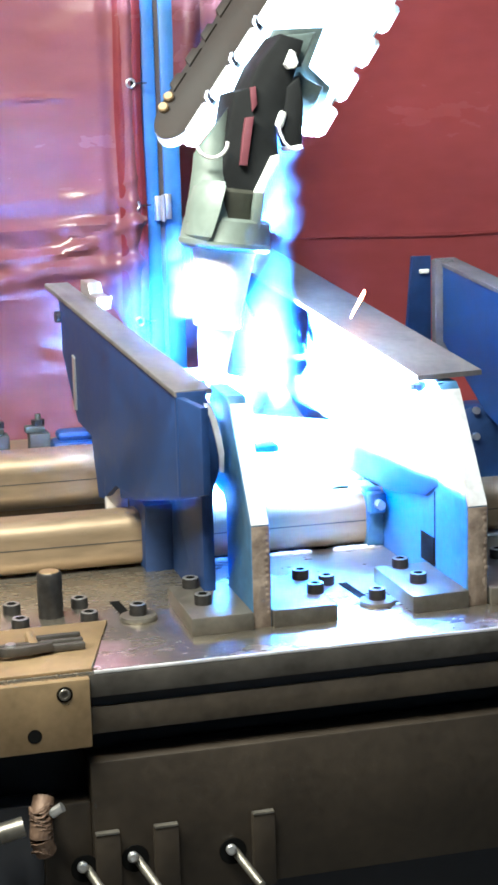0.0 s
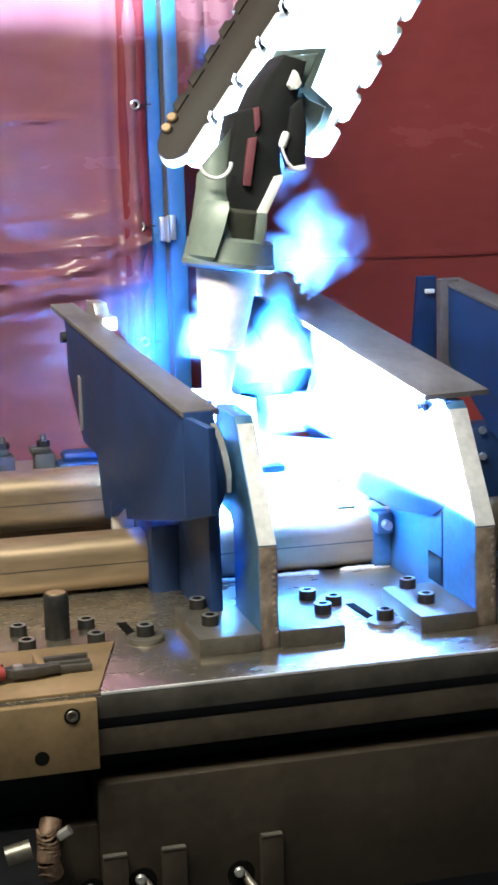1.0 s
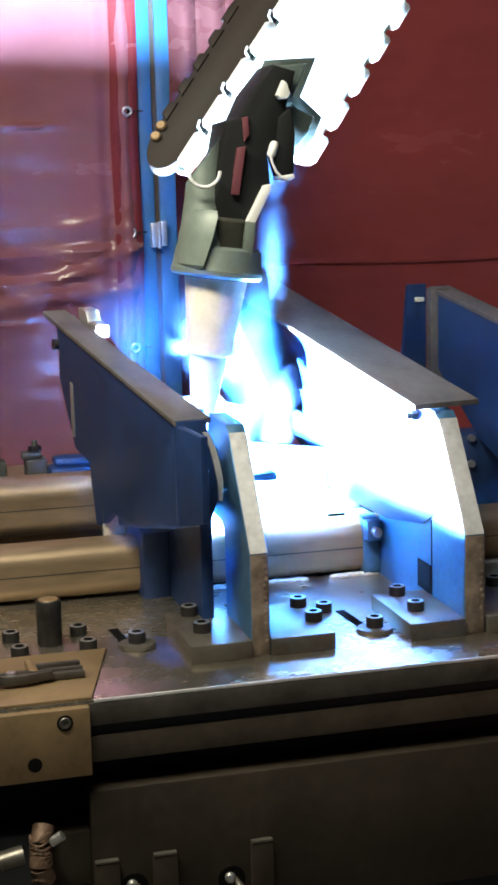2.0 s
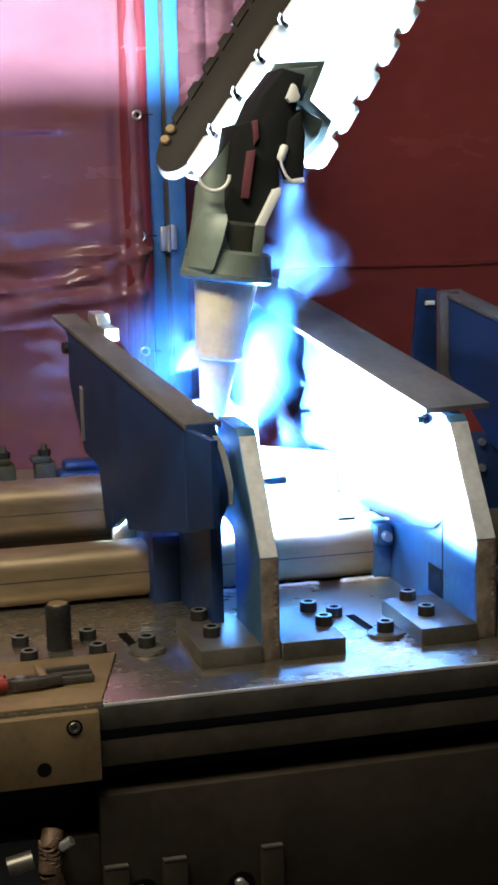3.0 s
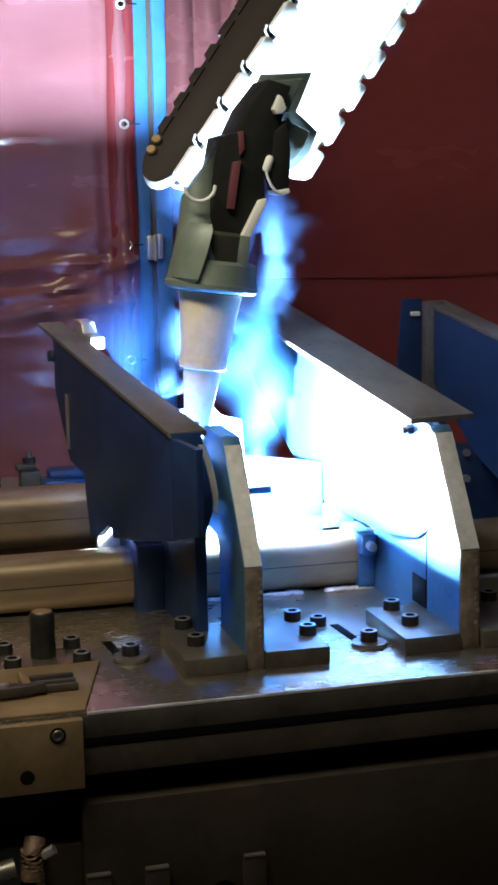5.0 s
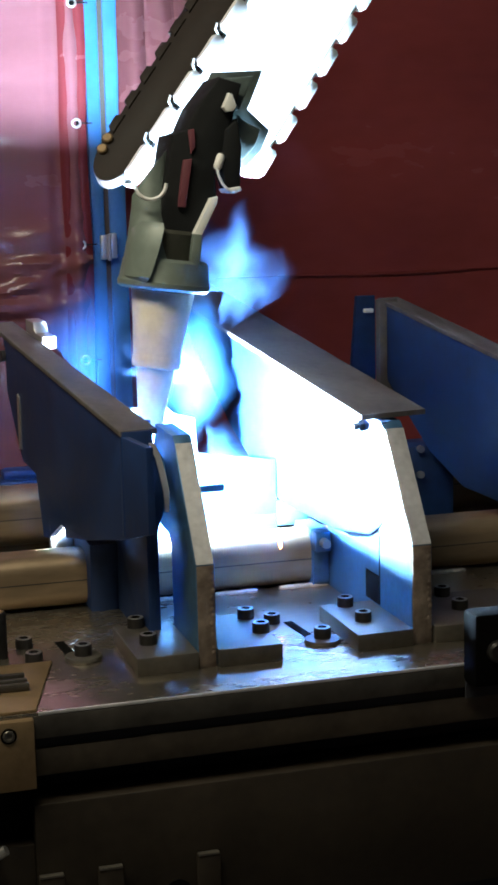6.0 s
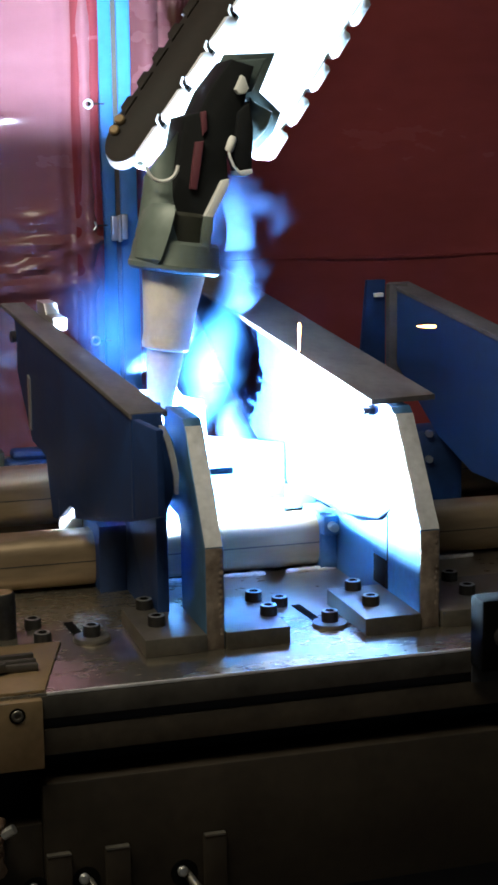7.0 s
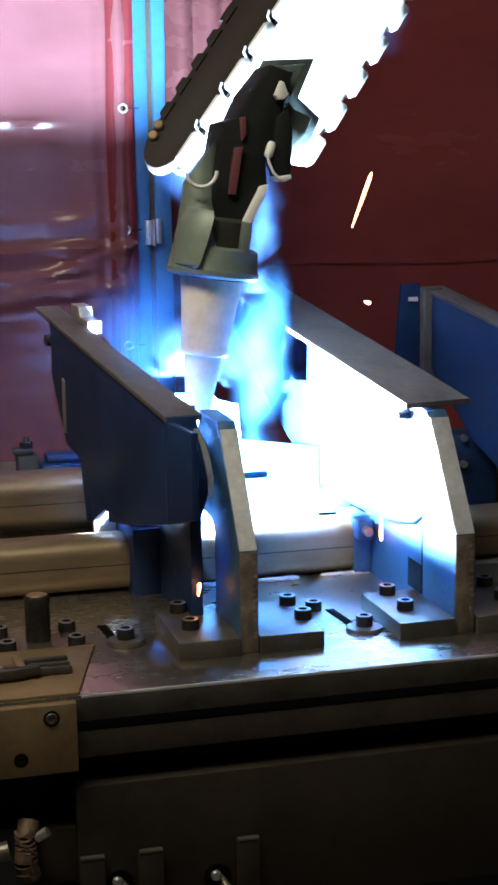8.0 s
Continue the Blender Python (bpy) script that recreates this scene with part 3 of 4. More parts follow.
part("nut", lathe(B(), [(0.008, 0), (0.008, -0.02)], Matrix.Translation((-0.0151, -0.0980, -0.0016)) @ pose(0, 0, 0, 90), 6), ZINC, boss, "bright nut")

# ---- square tubes and bed ----
def rounded_square(half, corner):
    """Outline of a square section with rounded corners."""
    c = half - corner
    return [(sx * c + corner * math.cos(a), sy * c + corner * math.sin(a)) for sx, sy, a0 in ((1, 1, 0), (-1, 1, 90), (-1, -1, 180), (1, -1, 270)) for a in [radians(a0 + 15 * k) for k in range(7)]]


for y, z, r, label in ((0.47, 0.942, 0.039, "long square steel tube with rounded edges along the plate"), (0.735, 0.984, 0.046, "long square steel tube behind the workpieces")):
    rb = thing("square_tube", label, "tube", (0.4, y, z), "square tubes")
    part("tube", prism(B(), rounded_square(r, r * 0.62), -1.0, 1.0, lambda p, q, h: Vector((h, p, q))), BARREL, rb)
    part("seam", box(B(), -0.999, 0.999, -r - 0.0004, -r + 0.001, 0.0, 0.0016), EDGE, rb, "dark rolled seam")
    for x in (-0.7, 0.9):
        part("saddle", box(B(), x - 0.03, x + 0.03, -r, r, -(z - TOP) if y < 0.6 else -(z - 0.84), -r * 0.5, 0.002), EDGE, rb)
shaft_collar = thing("shaft_collar", "dark clamp collar on the square tube", "collar", (0.50, 0.47, 0.942))
part("ring", prism(B(), [(max(-0.06, p), max(-0.041, q)) for p, q in rounded_square(0.046, 0.015)], -0.012, 0.014, lambda p, q, h: Vector((h, p, q)), 0.0012), BRACKET, shaft_collar)
part("clamp_ear", box(B(), -0.012, 0.012, -0.062, -0.04, 0.015, 0.045, 0.002), BRACKET, shaft_collar)
part("screw", lathe(B(), [(0.007, 0), (0.007, 0.015)], Matrix.Translation((0, -0.062, 0.03)) @ pose(0, 0, 0, 90), 12), ZINC, shaft_collar, "bright screw")
for x0, x1 in ((0.250, 0.286), (0.340, 0.396), (0.440, 0.510), (0.655, 0.735)):
    bm = B()
    n = int((x1 - x0) / 0.006)
    for i in range(n):
        bmesh.ops.create_icosphere(bm, subdivisions=2, radius=0.0055, matrix=Matrix.Translation((x0 + (i + 0.5) * (x1 - x0) / n, 0.430 + 0.001 * math.sin(i * 2.1), TOP + 0.002)) @ Matrix.Diagonal((1.7, 0.8 + 0.1 * math.sin(i * 1.9), 0.75, 1)))
    solid("stitch_weld", bm, BEAD, "short bright stitch weld along the plate", "weld", "stitch welds")
bed = thing("machine_bed", "brown oily machine bed behind the square tubes", "machine", (0.4, 0.95, 0))
part("rail", box(B(), -1.2, 1.3, -0.15, 0.2, 0.80, 0.975, 0.004), BARREL, bed)
part("pedestal", box(B(), -1.1, 1.2, -0.3, 0.15, 0.0, 0.80), BLACK, bed)
part("tray", box(B(), -1.2, 1.3, -0.32, -0.15, 0.80, 0.84), BLACK, bed)


def hold_down(x, y, z, label):
    c = thing("hold_down_clamp", label, "clamp", (x, y, z), "hold-down clamps")
    part("body", box(B(), -0.018, 0.018, -0.02, 0.02, -0.010, 0.040, 0.003), GREEN, c)
    part("arm", box(B(), -0.024, 0.010, -0.012, 0.012, 0.040, 0.052, 0.003), GREEN, c)
    part("stud", lathe(B(), [(0.005, 0.040), (0.005, 0.070), (0.004, 0.072)], Matrix(), 14), GREEN, c)
    part("nut", lathe(B(), [(0.0115, 0.052), (0.0115, 0.062)], Matrix(), 6), BOLT, c)
    return c


hold_down(0.058, 0.93, 0.985, "greenish steel hold-down clamp on the machine bed")
hold_down(-0.012, 0.93, 0.985, "greenish steel hold-down clamp on the machine bed")
jaw = thing("clamp_jaw", "dark blue rounded clamp jaw on the machine bed", "clamp", (0.115, 0.90, 0.975))
part("body", box(B(), -0.040, 0.035, -0.03, 0.03, 0.0, 0.040, 0.010), WORK, jaw)
part("lip", box(B(), -0.030, 0.055, -0.022, 0.022, 0.038, 0.056, 0.008), WORK, jaw)
mot = thing("clamp_cylinder", "blue-grey clamp cylinder housing with bright bolts", "clamp", (0.755, 0.64, 0.84))
part("housing", box(B(), -0.04, 0.045, -0.04, 0.03, 0.0, 0.235, 0.012), WORK, mot)
part("cap", lathe(B(), [(0.036, 0), (0.038, 0.004), (0.038, 0.02), (0.034, 0.024)], Matrix.Translation((-0.064, -0.005, 0.205)) @ pose(0, 0, 0, 0, 90), 28), BRACKET, mot)
for dz in (0.185, 0.228):
    part("cap_bolt", lathe(B(), [(0.006, 0), (0.006, 0.008)], Matrix.Translation((-0.02, -0.04, dz)) @ pose(0, 0, 0, 90), 10), ZINC, mot, "bright bolt")
sw = thing("push_button_box", "black plastic push button box hanging at the plate front", "switch", (0.575, -0.012, 0.925))
part("grip", box(B(), -0.035, 0.06, -0.03, 0.008, -0.046, 0.048, 0.006), MATTBLACK, sw)
part("button", lathe(B(), [(0.014, 0), (0.014, 0.006), (0.011, 0.009)], Matrix.Translation((-0.005, -0.03, 0.0)) @ pose(0, 0, 0, 90), 20), BOLT, sw)
part("bracket", box(B(), -0.03, 0.05, 0.008, 0.0115, -0.07, -0.025), BLACK, sw)

# ---- front details ----
for x, w in ((0.012, 0.030), (0.083, 0.030), (0.204, 0.028)):
    t = thing("panel_tab", "grey welded tab with a bright top edge on the front panel", "tab", (x, 0, 0.70), "panel tabs")
    part("plate", box(B(), -w / 2, w / 2, -0.010, 0.0, -0.095, 0.0, 0.0012), PANEL, t)
    part("edge", box(B(), -w / 2 + 0.001, w / 2 - 0.001, -0.0108, -0.002, -0.001, 0.0012), BLOCK, t, "bright top edge")
for x, z in ((-0.016, 0.656), (0.045, 0.660), (0.166, 0.652)):
    t = thing("thumb_screw", "steel thumb screw in a dark hole of the front panel", "screw", (x, 0, z), "thumb screws")
    part("hole", lathe(B(), [(0.017, 0), (0.017, 0.0015)], pose(0, 0, 0, 90), 24), HOLE, t, "flat black disc for the shade in a panel hole")
    part("rod", lathe(B(), [(0.0055, -0.01), (0.0055, 0.06), (0.003, 0.063)], along((0.002, 0.0, 0.0), (0.022, -0.05, -0.024)), 14), BLOCK, t)
    part("tip", lathe(B(), [(0.0045, 0), (0.0065, 0.002), (0.0065, 0.008), (0.004, 0.011)], along((-0.003, -0.004, 0.005), (-0.006, -0.02, 0.009)), 12), ZINC, t, "bright worn tip")
hose = thing("air_hose", "braided copper-brown hose end under the stop bar", "hose", (-0.066, -0.005, 0.72))
bm = B()
tube(bm, [(0.006, 0.01, 0.03), (0.0, -0.004, 0.012), (-0.002, -0.008, -0.012), (0.004, -0.004, -0.032)], 0.013, 14)
for i in range(11):
    z = 0.026 - i * 0.0055
    tube(bm, [(0.012 * math.cos(a), -0.005 - 0.0125 * math.sin(a), z + 0.004 * math.sin(a * 2 + i)) for a in [math.pi * k / 8 for k in range(9)]], 0.0019, 6)
part("braid", bm, COPPER, hose)
part("fitting", lathe(B(), [(0.006, 0), (0.006, 0.016)], along((0.012, -0.012, 0.018), (0.024, -0.016, 0.026)), 10), ZINC, hose, "bright fitting")
part("fitting", lathe(B(), [(0.012, 0), (0.012, 0.03)], along((-0.05, -0.01, 0.0), (-0.02, -0.01, 0.006)), 12), BLOCK, hose, "grey fitting")

pl = thing("pliers", "worn pliers with red grips on the wear plate", "pliers", (-0.085, 0.068, TOP + 0.0145))
for sgn in (-1, 1):
    tube_pts = [(-0.13, 0.018 * sgn, 0.0), (-0.06, 0.020 * sgn, 0.001), (-0.016, 0.006 * sgn, 0.001)]
    part("grip", tube(B(), tube_pts, 0.0085, 12), PLIERS_RED, pl, "red plastic grip")
    part("jaw", prism(B(), [(-0.016, 0.002 * sgn), (-0.004, 0.012 * sgn), (0.02, 0.011 * sgn), (0.052, 0.003 * sgn), (0.052, 0.0005 * sgn)], -0.006, 0.005, lambda p, q, r: Vector((p, q, r)), 0.0008), EDGE, pl)
part("pivot", lathe(B(), [(0.007, 0.004), (0.006, 0.0075)], Matrix.Translation((0.002, 0, 0)), 16), ZINC, pl, "bright pivot")
clip = thing("spring_clip", "dark notched steel clip lying on the wear plate", "clip", (-0.005, 0.105, TOP + 0.004))
for k, (dy, ln) in enumerate(((-0.030, 0.045), (-0.012, 0.040), (0.010, 0.046))):
    part("prong", box(B(), -ln, 0.012, dy - 0.004, dy + 0.004, 0, 0.010, 0.002), EDGE, clip)
part("spine", box(B(), -0.056, -0.044, -0.036, 0.016, 0, 0.016, 0.003), BRASSY, clip)

# ---- welding robot: forearm fork, wrist and torch ----
robot = thing("welding_robot", "welding robot forearm with fork wrist and torch", "robot", (0, 0, 0))
U = Vector((0.5708, 0, 0.8211))
V = Vector((U.z, 0, -U.x))
Y = Vector((0, 1, 0))
K = 1.07
NEAR = Vector((0.2157, 0.4787, 1.5052))
DK = (V * -0.095 + Y * 0.075).normalized()
WH = (V * 0.153 + Y * 0.095).normalized()
U = (U + Vector((0.075, 0.28, 0.005)))
DN, WN = U.cross(DK).normalized(), U.cross(WH).normalized()
if DN.y > 0:
    DN = -DN
if WN.y > 0:
    WN = -WN


def on_dark(p, q, r):
    return NEAR + (U * p + DK * q + DN * r) * K


def on_white(p, q, r):
    return NEAR + (U * p + WH * q + WN * r) * K


# side shell with a rounded end, and the underside with the fork's cut-out
arc_end = [(0.038 - 0.041 * math.sin(a), 0.027 + 0.029 * -math.cos(a)) for a in [math.pi * k / 12 for k in range(13)]]
side = [(1.2, -0.002)] + [(p, q) for p, q in arc_end] + [(0.2, 0.058), (1.2, 0.080)]
part("side_shell", prism(B(), side, -0.022, 0.0, on_dark, 0.004), ARMSIDE, robot, "side shell coloured brown-black as the unlit side")
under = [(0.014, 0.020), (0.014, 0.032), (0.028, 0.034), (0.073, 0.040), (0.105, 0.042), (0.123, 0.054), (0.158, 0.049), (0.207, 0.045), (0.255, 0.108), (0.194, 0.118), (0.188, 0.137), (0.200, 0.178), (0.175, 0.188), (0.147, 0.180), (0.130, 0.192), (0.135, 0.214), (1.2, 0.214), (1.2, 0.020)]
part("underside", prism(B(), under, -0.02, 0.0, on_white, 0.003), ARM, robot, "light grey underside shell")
core = [(0.275, -0.03), (0.275, -0.12), (1.2, -0.12), (1.2, -0.03)]
part("core", prism(B(), core, 0.02, 0.165, lambda p, q, r: NEAR + U * p + WH * r + WN * q, 0.004), ARMSIDE, robot)
for k in range(12):
    u0 = 0.018 + k * 0.0605
    part("edge_tab", prism(B(), [(u0 + 0.002, 0.026), (u0, 0.004), (u0 + 0.006, -0.002), (u0 + 0.046, -0.002), (u0 + 0.053, 0.004), (u0 + 0.051, 0.026)], -0.001, 0.005, on_white, 0.001), ARM, robot, "light grey edge tab")
    part("tab_hook", tube(B(), [on_white(u0 + 0.052, 0.004, 0.003), on_white(u0 + 0.055, -0.006, 0.003), on_white(u0 + 0.063, -0.009, 0.003)], 0.0018, 8), ARM, robot, "thin wire hook")
    part("edge_tab", prism(B(), [(u0 + 0.125, 0.207), (u0 + 0.121, 0.221), (u0 + 0.130, 0.228), (u0 + 0.166, 0.228), (u0 + 0.170, 0.221), (u0 + 0.168, 0.207)], -0.008, 0.004, on_white, 0.002), ARM, robot, "light grey edge tab")
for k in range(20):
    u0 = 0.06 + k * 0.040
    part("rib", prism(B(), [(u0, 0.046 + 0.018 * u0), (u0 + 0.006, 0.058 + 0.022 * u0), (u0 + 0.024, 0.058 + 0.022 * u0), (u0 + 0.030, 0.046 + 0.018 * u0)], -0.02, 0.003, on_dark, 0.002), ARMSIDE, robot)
for u0, q in ((0.034, 0.047), (0.050, 0.049)):
    part("cap_screw", lathe(B(), [(0.008, 0), (0.008, 0.005), (0.006, 0.007)], along(on_dark(u0, q, 0.0), on_dark(u0, q, 0.02)), 14), BRASSY, robot, "tan cap screw")
LOOP = Vector((0.234, 0.335, 1.507))
loop = [LOOP + Vector((0.0215 * math.cos(a), 0.0, 0.021 * math.sin(a))) for a in [math.pi * (1 + k / 14) for k in range(15)]]
part("wire_loop", tube(B(), loop, 0.0026, 8), ARM, robot, "light grey wire loop")
TIP = Vector((0.2325, 0.385, 1.166))
AX = along(TIP, TIP + Vector((0.13, 0.0, 0.993)))
# wrist between the prongs
def flat(p, q, r):
    return Vector((p, r, q))


part("wrist_body", prism(B(), [(0.2321, 1.4073), (0.2946, 1.4100), (0.3000, 1.4362), (0.3317, 1.4863), (0.3300, 1.5262), (0.3458, 1.5550), (0.3587, 1.5982), (0.3715, 1.6397), (0.3395, 1.6488), (0.3068, 1.6099), (0.2910, 1.5783), (0.2710, 1.5725), (0.2568, 1.5046), (0.2475, 1.4514)], 0.352, 0.445, flat, 0.006), RUBBER, robot, "black wrist body")
part("fork_web", prism(B(), [(0.3018, 1.5684), (0.3190, 1.5881), (0.3591, 1.6631), (0.4354, 1.6662), (0.4107, 1.6105), (0.4428, 1.5813), (0.4304, 1.5524), (0.4077, 1.5300), (0.3854, 1.5231), (0.3599, 1.5276)], 0.462, 0.475, flat, 0.003), CASTGREEN, robot, "grey-green inner fork web")
part("lobe", prism(B(), [(0.3786, 1.6004), (0.3867, 1.5918), (0.4115, 1.5799), (0.4019, 1.5557), (0.3850, 1.5387), (0.3717, 1.5342), (0.3731, 1.5732)], 0.4, 0.43, flat, 0.004), CASTGREEN, robot, "grey-green cast lobe")
part("upper_web", prism(B(), [(0.3435, 1.6489), (0.4010, 1.6534), (0.3788, 1.6071), (0.3676, 1.6257), (0.3629, 1.6350)], 0.395, 0.42, flat, 0.003), CASTGREEN, robot, "grey-green cast web")
part("peg", prism(B(), [(0.3481, 1.6267), (0.3390, 1.6073), (0.3437, 1.6013), (0.3525, 1.6019), (0.3582, 1.6087), (0.3528, 1.6237)], 0.336, 0.350, flat, 0.002), ARM, robot, "white peg")
part("sleeve", prism(B(), [(0.2836, 1.5381), (0.2947, 1.5394), (0.2928, 1.5266), (0.2838, 1.4743), (0.2742, 1.4753), (0.2790, 1.5117)], 0.342, 0.352, flat, 0.001), MAROON, robot, "dull red sleeve")
part("sleeve_upper", prism(B(), [(0.2918, 1.5781), (0.2998, 1.5795), (0.3009, 1.5553), (0.2943, 1.5463)], 0.346, 0.352, flat, 0.001), MAROON, robot, "dull red sleeve end")
part("finger", prism(B(), [(0.3442, 1.5775), (0.3614, 1.5925), (0.3664, 1.5545), (0.3631, 1.4995), (0.3444, 1.4975), (0.3368, 1.5198)], 0.345, 0.385, flat, 0.003), RUBBER, robot, "black prong finger")
part("finger_tip", prism(B(), [(0.3422, 1.4983), (0.3625, 1.5010), (0.3641, 1.4956), (0.3551, 1.4912), (0.3446, 1.4929)], 0.343, 0.387, flat, 0.002), ARM, robot, "light rubber tip")
part("link_plate", prism(B(), [(0.3189, 1.4858), (0.3286, 1.4879), (0.3276, 1.4787), (0.3043, 1.4356), (0.2931, 1.4382)], 0.338, 0.354, flat, 0.001), ARM, robot, "light grey link plate")
part("side_plate", prism(B(), [(0.2921, 1.4383), (0.3040, 1.4365), (0.3029, 1.4196), (0.2974, 1.3890), (0.2846, 1.3879), (0.2885, 1.4200)], 0.334, 0.346, flat, 0.0015), TORCHGREY, robot, "grey side plate")
collar = lathe(B(), [(0.056, 0.205), (0.0615, 0.212), (0.0605, 0.250), (0.0565, 0.278), (0.050, 0.288), (0.030, 0.290)], AX @ Matrix.Translation((-0.011, 0, 0)), 48)
cut = bmesh.ops.bisect_plane(collar, geom=collar.verts[:] + collar.edges[:] + collar.faces[:], plane_co=(0.229, 0.345, 1.405), plane_no=Vector((0.052, 0.012, -0.017)), clear_outer=True)
bmesh.ops.holes_fill(collar, edges=[e for e in cut["geom_cut"] if isinstance(e, bmesh.types.BMEdge)])
part("collar_shell", collar, TORCHGREY, robot, "rounded grey collar")
part("cylinder", lathe(B(), [(0.004, 0), (0.006, 0.003), (0.006, 0.018), (0.004, 0.022)], along((0.3296, 0.3450, 1.5245), (0.3389, 0.3450, 1.5503)), 16), ARM, robot, "small white cylinder")
part("cable", tube(B(), [(0.3288, 0.3420, 1.5291), (0.3310, 0.3420, 1.5168), (0.3364, 0.3420, 1.5045), (0.3451, 0.3420, 1.4952)], 0.002, 8), ARM, robot, "thin grey cable")
part("socket_ring", lathe(B(), [(0.044, 0.240), (0.044, 0.275), (0.040, 0.280)], AX, 36), GREEN, robot, "dark grey socket ring")

part("filler_wire", tube(B(), [(0.236, 0.386, 1.17), (0.246, 0.395, 1.140), (0.250, 0.398, 1.130)], 0.0012, 6), ZINC, robot, "thin filler wire")
part("gas_nozzle", lathe(B(), [(0.0140, 0.0), (0.0175, 0.001), (0.0190, 0.02), (0.0235, 0.055), (0.0262, 0.074), (0.0268, 0.094)], AX, 36), NOZZLE, robot, "spattered tapering gas nozzle")
part("nozzle_collar", lathe(B(), [(0.0275, 0.086), (0.0330, 0.088), (0.0345, 0.094), (0.0340, 0.104)], AX, 40), NOZZLE, robot)
part("torch_barrel", lathe(B(), [(0.0330, 0.100), (0.0385, 0.15), (0.0445, 0.194)], AX, 40), NOZZLE, robot, "tan torch barrel")
part("torch_flange", lathe(B(), [(0.060, 0.196), (0.0645, 0.200), (0.0650, 0.207), (0.0640, 0.2075), (0.0625, 0.215), (0.0600, 0.236), (0.055, 0.240)], AX @ Matrix.Translation((0.0, 0, 0)), 48), TORCHGREY, robot, "grey cast torch flange")
part("flange_step", box(B(), 0.03, 0.072, -0.03, 0.03, 0.205, 0.222, 0.003, AX), TORCHGREY, robot)
neck = lathe(B(), [(0.036, 0.0), (0.032, 0.03), (0.0265, 0.075), (0.0235, 0.12), (0.0225, 0.23)], along((0.237, 0.372, 1.398), (0.252, 0.395, 1.60)), 36)
# the neck ends along the arm's lower edge
lean = (on_white(0.03, 0.044, 0) - Vector((-0.24, -1.72, 1.5))).cross(on_white(0.145, 0.056, 0) - on_white(0.03, 0.044, 0)).normalized()
if lean.z < 0:
    lean = -lean
bmesh.ops.bisect_plane(neck, geom=neck.verts[:] + neck.edges[:] + neck.faces[:], plane_co=on_white(0.03, 0.044, 0) - Vector((0.008, 0, 0)), plane_no=lean, clear_outer=True)
part("neck", neck, TORCHGREY, robot, "grey torch neck")
part("neck_screw", lathe(B(), [(0.004, 0), (0.004, 0.004)], Matrix.Translation((0.247, 0.338, 1.452)) @ pose(0, 0, 0, 90), 12), BOLT, robot, "small dark screw")

# ---- arc, sparks and fume ----
bm = B()
bmesh.ops.create_icosphere(bm, subdivisions=2, radius=0.008)
arc = solid("welding_arc", bm, ARCGLOW, "blinding blue-white welding arc at the torch tip", "arc")

sparks = []


def spark(t, place, way, length, flight=0.18):
    """A hot drop that leaves the arc, passes place at t along way, and falls to the floor."""
    bm = B()
    h = length / 2
    lathe(bm, [(0.0007, -h), (0.0016, -h * 0.6), (0.0026, h * 0.55), (0.0024, h * 0.8), (0.0012, h)], Matrix(), 8)
    ob = tagged(part("spark", bm, SPARK), "glowing orange welding spark in flight", "spark", "sparks")
    turn = Vector(way).to_track_quat("Z", "Y").to_matrix().to_4x4()
    sparks.append((ob, t, Vector(place), turn, flight))


for t, place, way, length in (
    (0.0, (0.476, 0.42, 1.270), (0.5, 0, 0.85), 0.045),
    (1.5, (0.491, 0.36, 1.381), (0.5, 0, 0.85), 0.035),
    (1.5, (0.384, 0.36, 1.300), (-0.2, 0, 1.0), 0.050),
    (1.5, (0.398, 0.34, 0.930), (0.6, 0, 0.7), 0.015),
    (1.5, (0.545, 0.33, 0.915), (0.2, 0, -1.0), 0.040),
    (3.5, (0.386, 0.34, 0.945), (0.15, 0, -1.0), 0.038),
    (5.5, (0.439, 0.36, 1.280), (0.5, 0, 0.85), 0.032),
    (5.5, (0.511, 0.36, 1.250), (0.6, 0, -0.5), 0.018),
    (6.0, (0.41, 0.34, 1.00), (0.1, 0, -1.0), 0.03),
    (6.5, (0.194, 0.190, 0.957), (0.5, -0.1, -0.2), 0.016),
    (6.5, (0.229, 0.33, 1.010), (0.6, 0, -0.4), 0.014),
    (7.0, (0.631, 0.36, 1.271), (1.0, 0, -0.05), 0.030),
    (7.0, (0.439, 0.37, 1.262), (0.02, 0, 1.0), 0.042),
    (7.5, (0.376, 0.400, 0.949), (-0.1, 0, 1.0), 0.035),
    (7.5, (0.209, 0.190, 1.001), (0.1, 0, -1.0), 0.018),
    (7.5, (0.409, 0.380, 0.908), (0.3, 0, -1.0), 0.016),
    (8.0, (0.478, 0.36, 1.461), (0.35, 0, 0.9), 0.082),
    (8.0, (0.193, 0.190, 0.963), (0.1, 0, 0.9), 0.018),
    (8.0, (0.503, 0.35, 0.990), (0.02, 0, -1.0), 0.042),
    (8.0, (0.493, 0.38, 1.315), (0.8, 0, -0.3), 0.010),
):
    spark(t, place, way, length)


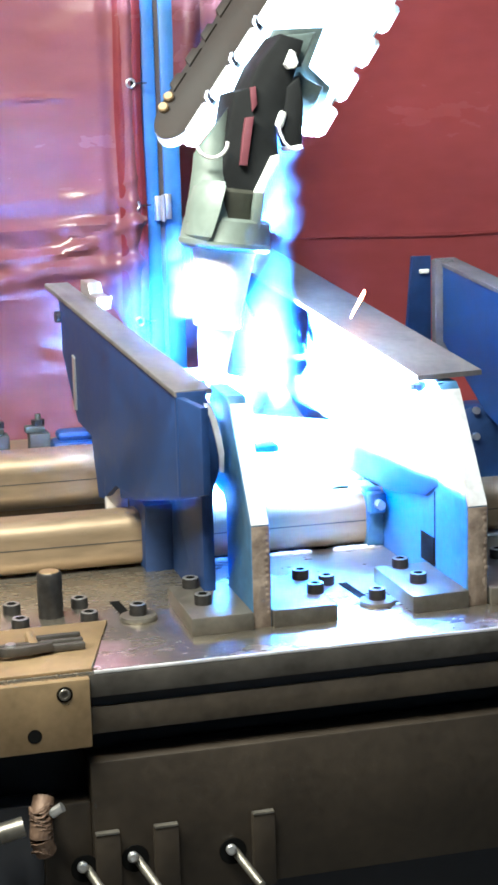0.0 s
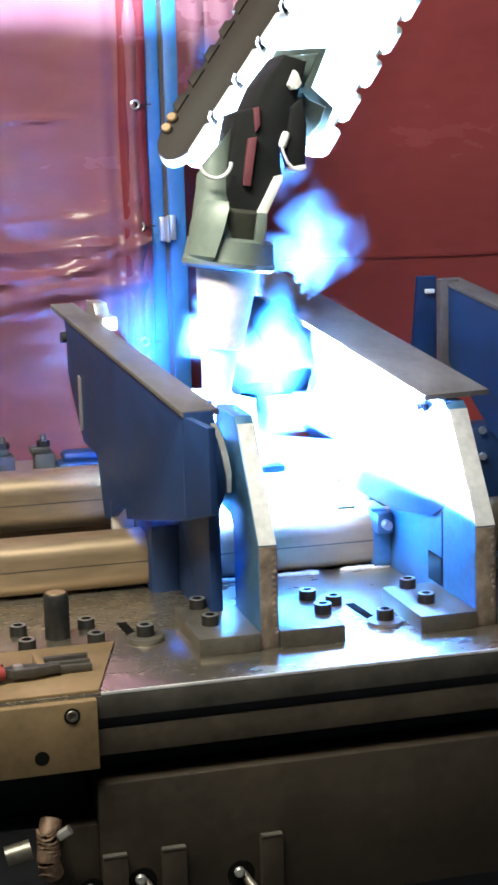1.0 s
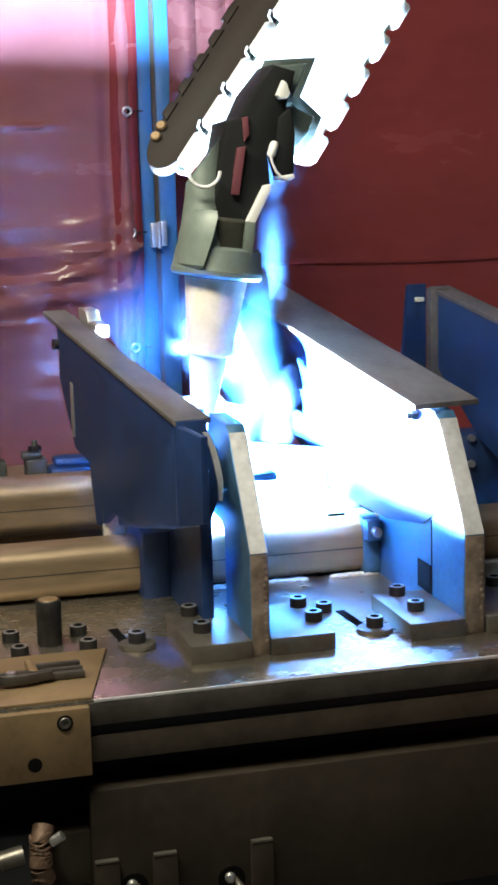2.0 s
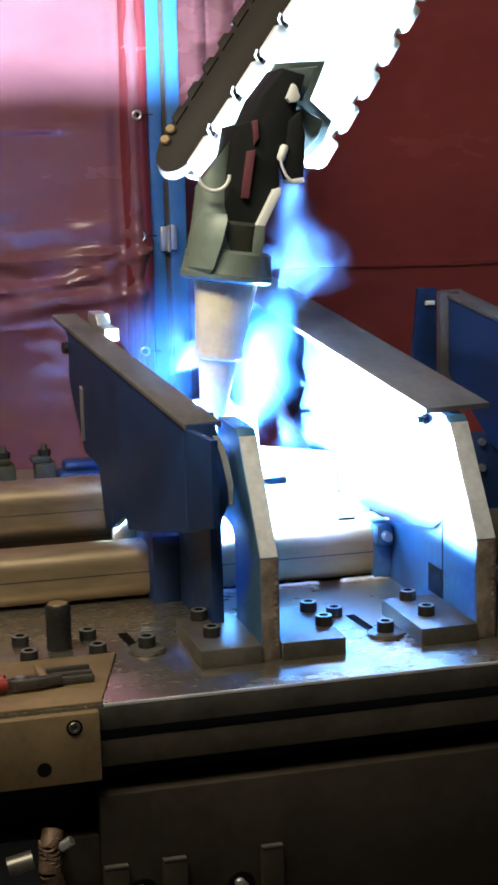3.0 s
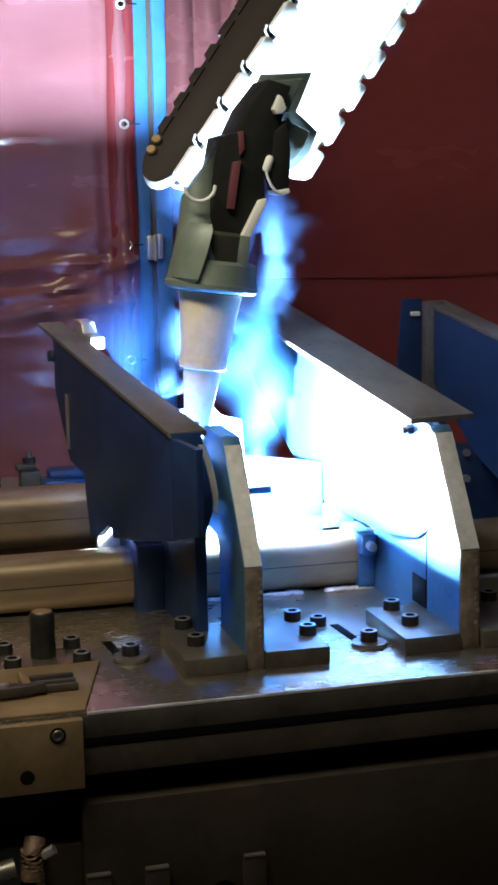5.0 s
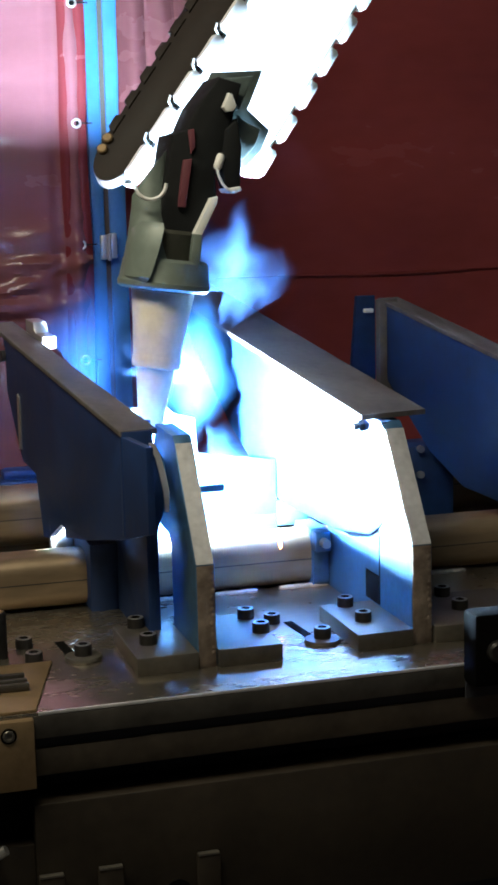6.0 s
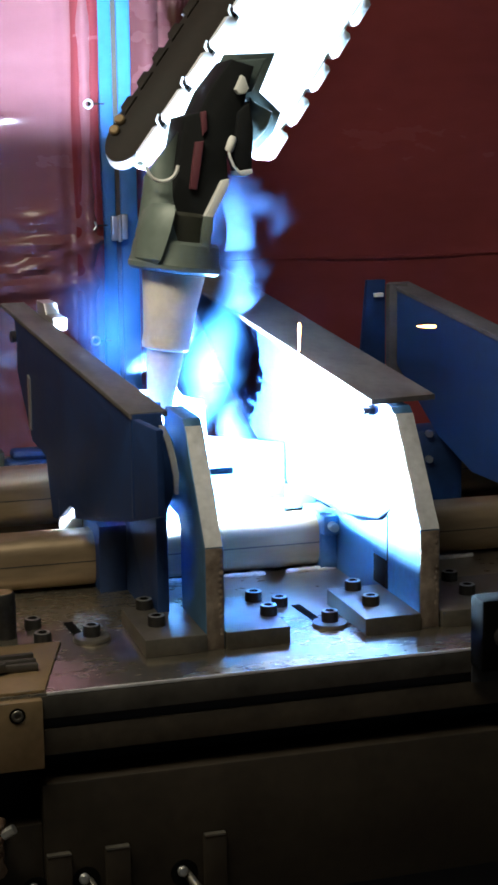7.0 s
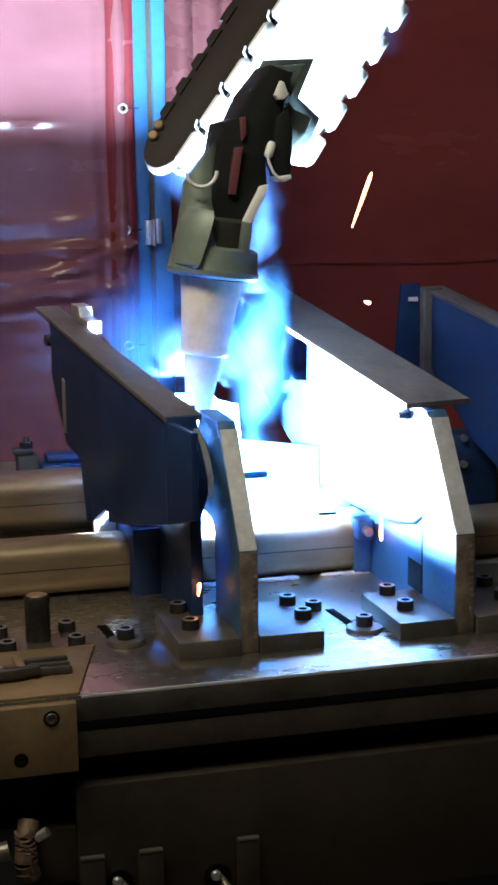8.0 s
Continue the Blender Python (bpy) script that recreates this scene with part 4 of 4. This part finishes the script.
def wisp(width, height, seed):
    """A curling sheet of fume about its own centre."""
    bm = B()
    uv = bm.loops.layers.uv.new("fade")
    n = 26
    g = []
    for j in range(n + 1):
        row = []
        for i in range(n + 1):
            a, b = i / n * 2 - 1, j / n * 2 - 1
            x = a * width * (0.75 + 0.25 * math.sin(b * 2 + seed)) + 0.12 * width * math.sin(b * 2.2 + seed * 1.7)
            y = 0.05 * width * math.sin(a * 1.6 + b * 1.3 + seed) + 0.03 * width * noise.noise((a * 1.3, b * 1.3, seed))
            row.append((bm.verts.new((x, y, b * height)), (i / n, j / n)))
        g.append(row)
    for r0, r1 in zip(g, g[1:]):
        for i in range(n):
            quad = (r0[i], r0[i + 1], r1[i + 1], r1[i])
            f = bm.faces.new([q[0] for q in quad])
            for lp, q in zip(f.loops, quad):
                lp[uv].uv = q[1]
    return bm


puffs = []
for k in range(18):
    p = thing("fume_puff", "thin bluish welding fume drifting up from the arc", "smoke", (0, 0, 0), "fume puffs")
    for j in range(2):
        w = part("wisp", wisp(0.085 + 0.018 * ((k + j) % 3), 0.125 + 0.02 * ((k * 2 + j) % 3), k * 1.9 + j * 2.3), SMOKE, p)
        w.location = (0.045 * (-1) ** (j + k), 0.03 * j, 0.10 * (j - 0.5))
    puffs.append((p, -1.4 + k * 0.52 + 0.1 * math.sin(k * 2.7), k))


# Hanging fume sheets added near the seam as a stand-in for arc glow.
hover = []
for k, (x, y, z) in enumerate(((0.345, 0.500, 1.19), (0.350, 0.520, 1.25), (0.175, 0.50, 1.270), (0.335, 0.385, 1.06))):
    p = thing("fume_puff", "thin welding fume hanging over the seam, added to imitate the arc's glow", "smoke", (0, 0, 0), "fume puffs")
    for j in range(2):
        part("wisp", wisp(0.15 if k == 2 else 0.085 + 0.01 * (k % 2), 0.15 if k == 2 else 0.11, k * 2.7 + 0.6 + j), VEIL if k == 2 else HAZE, p).location = (0.02 * j, 0.02 * j, 0.03 * j)
    hover.append((p, (x, y, z), k))


def motions():
    walk(robot, [(t, pose(dx, 0, dz)) for t, dx, dz in (
        (0.0, 0.012, 0.000), (0.5, 0.0085, 0.000), (1.0, 0.008, 0.000), (1.5, 0.0035, 0.002), (3.0, 0.002, 0.001), (3.5, 0.001, 0.001), (4.0, 0.0, 0.0),
        (5.5, 0.0, 0.0), (6.0, 0.003, -0.001), (6.5, 0.002, -0.003), (7.0, 0.002, 0.0), (7.5, 0.006, 0.001), (8.0, 0.007, -0.003))])
    walk(arc, [(t, pose(ARC.x, 0.415, z)) for t, z in ((0.0, 1.100), (1.5, 1.105), (3.0, 1.116), (4.0, 1.1215), (5.5, 1.122), (7.0, 1.126), (8.0, 1.123))])
    g = Vector((0, 0, -9.8))
    for ob, t, place, turn, flight in sparks:
        v = (place - ARC - 0.5 * g * flight * flight) / flight
        q, vel, tt = ARC.copy(), v.copy(), t - flight
        rows = [(0.0, Matrix.Translation(ARC) @ turn)] if tt > 0 else []
        step = flight / 6
        for k in range(60):
            if 0 <= tt <= 8.0001:
                rows.append((min(tt, 8.0), Matrix.Translation(q) @ turn))
            if q.z <= 0.011 or tt > 8.0:
                break
            q = q + vel * step + 0.5 * g * step * step
            vel = vel + g * step
            if k >= 6 and q.z < 0.93 and q.y > -0.03 and vel.z < 0:
                q.z, vel = 0.93, Vector((vel.x * 0.4, -2.6, 0.4))
            q.z, q.x = max(q.z, 0.01), min(q.x, 1.4)
            tt += step
        if rows[0][0] > 0:
            rows.insert(0, (0.0, rows[0][1]))
        if rows[-1][0] < 8.0:
            rows.append((8.0, rows[-1][1]))
        walk(ob, rows)
    for p, (x, y, z), k in hover:
        walk(p, [(i * 1.0, pose(x + 0.018 * math.sin(i * 1.7 + k), y, z + 0.016 * math.sin(i * 2.3 + 2 * k), 0, 0, 14 * math.sin(i * 1.1 + k))) for i in range(9)])
    for p, t0, k in puffs:
        def place(age):
            a = max(-1.2, min(age, 6.8))
            return pose(0.298 + 0.10 * a + 0.14 * max(a - 1.3, 0.0) + 0.02 * math.sin(k * 2.1 + a * 1.5), 0.53 + 0.015 * math.sin(k) + 0.05 * max(a, 0.0) + 0.5 * max(min(a, 1.5) - 0.75, 0.0), 1.06 + 0.36 * a, 0, 0, 12 * math.sin(k * 1.7) + 2 * a)
        rows = [(0.0, place(-t0))]
        for i in range(1, 17):
            rows.append((i * 0.5, place(i * 0.5 - t0)))
        walk(p, rows)


motions()
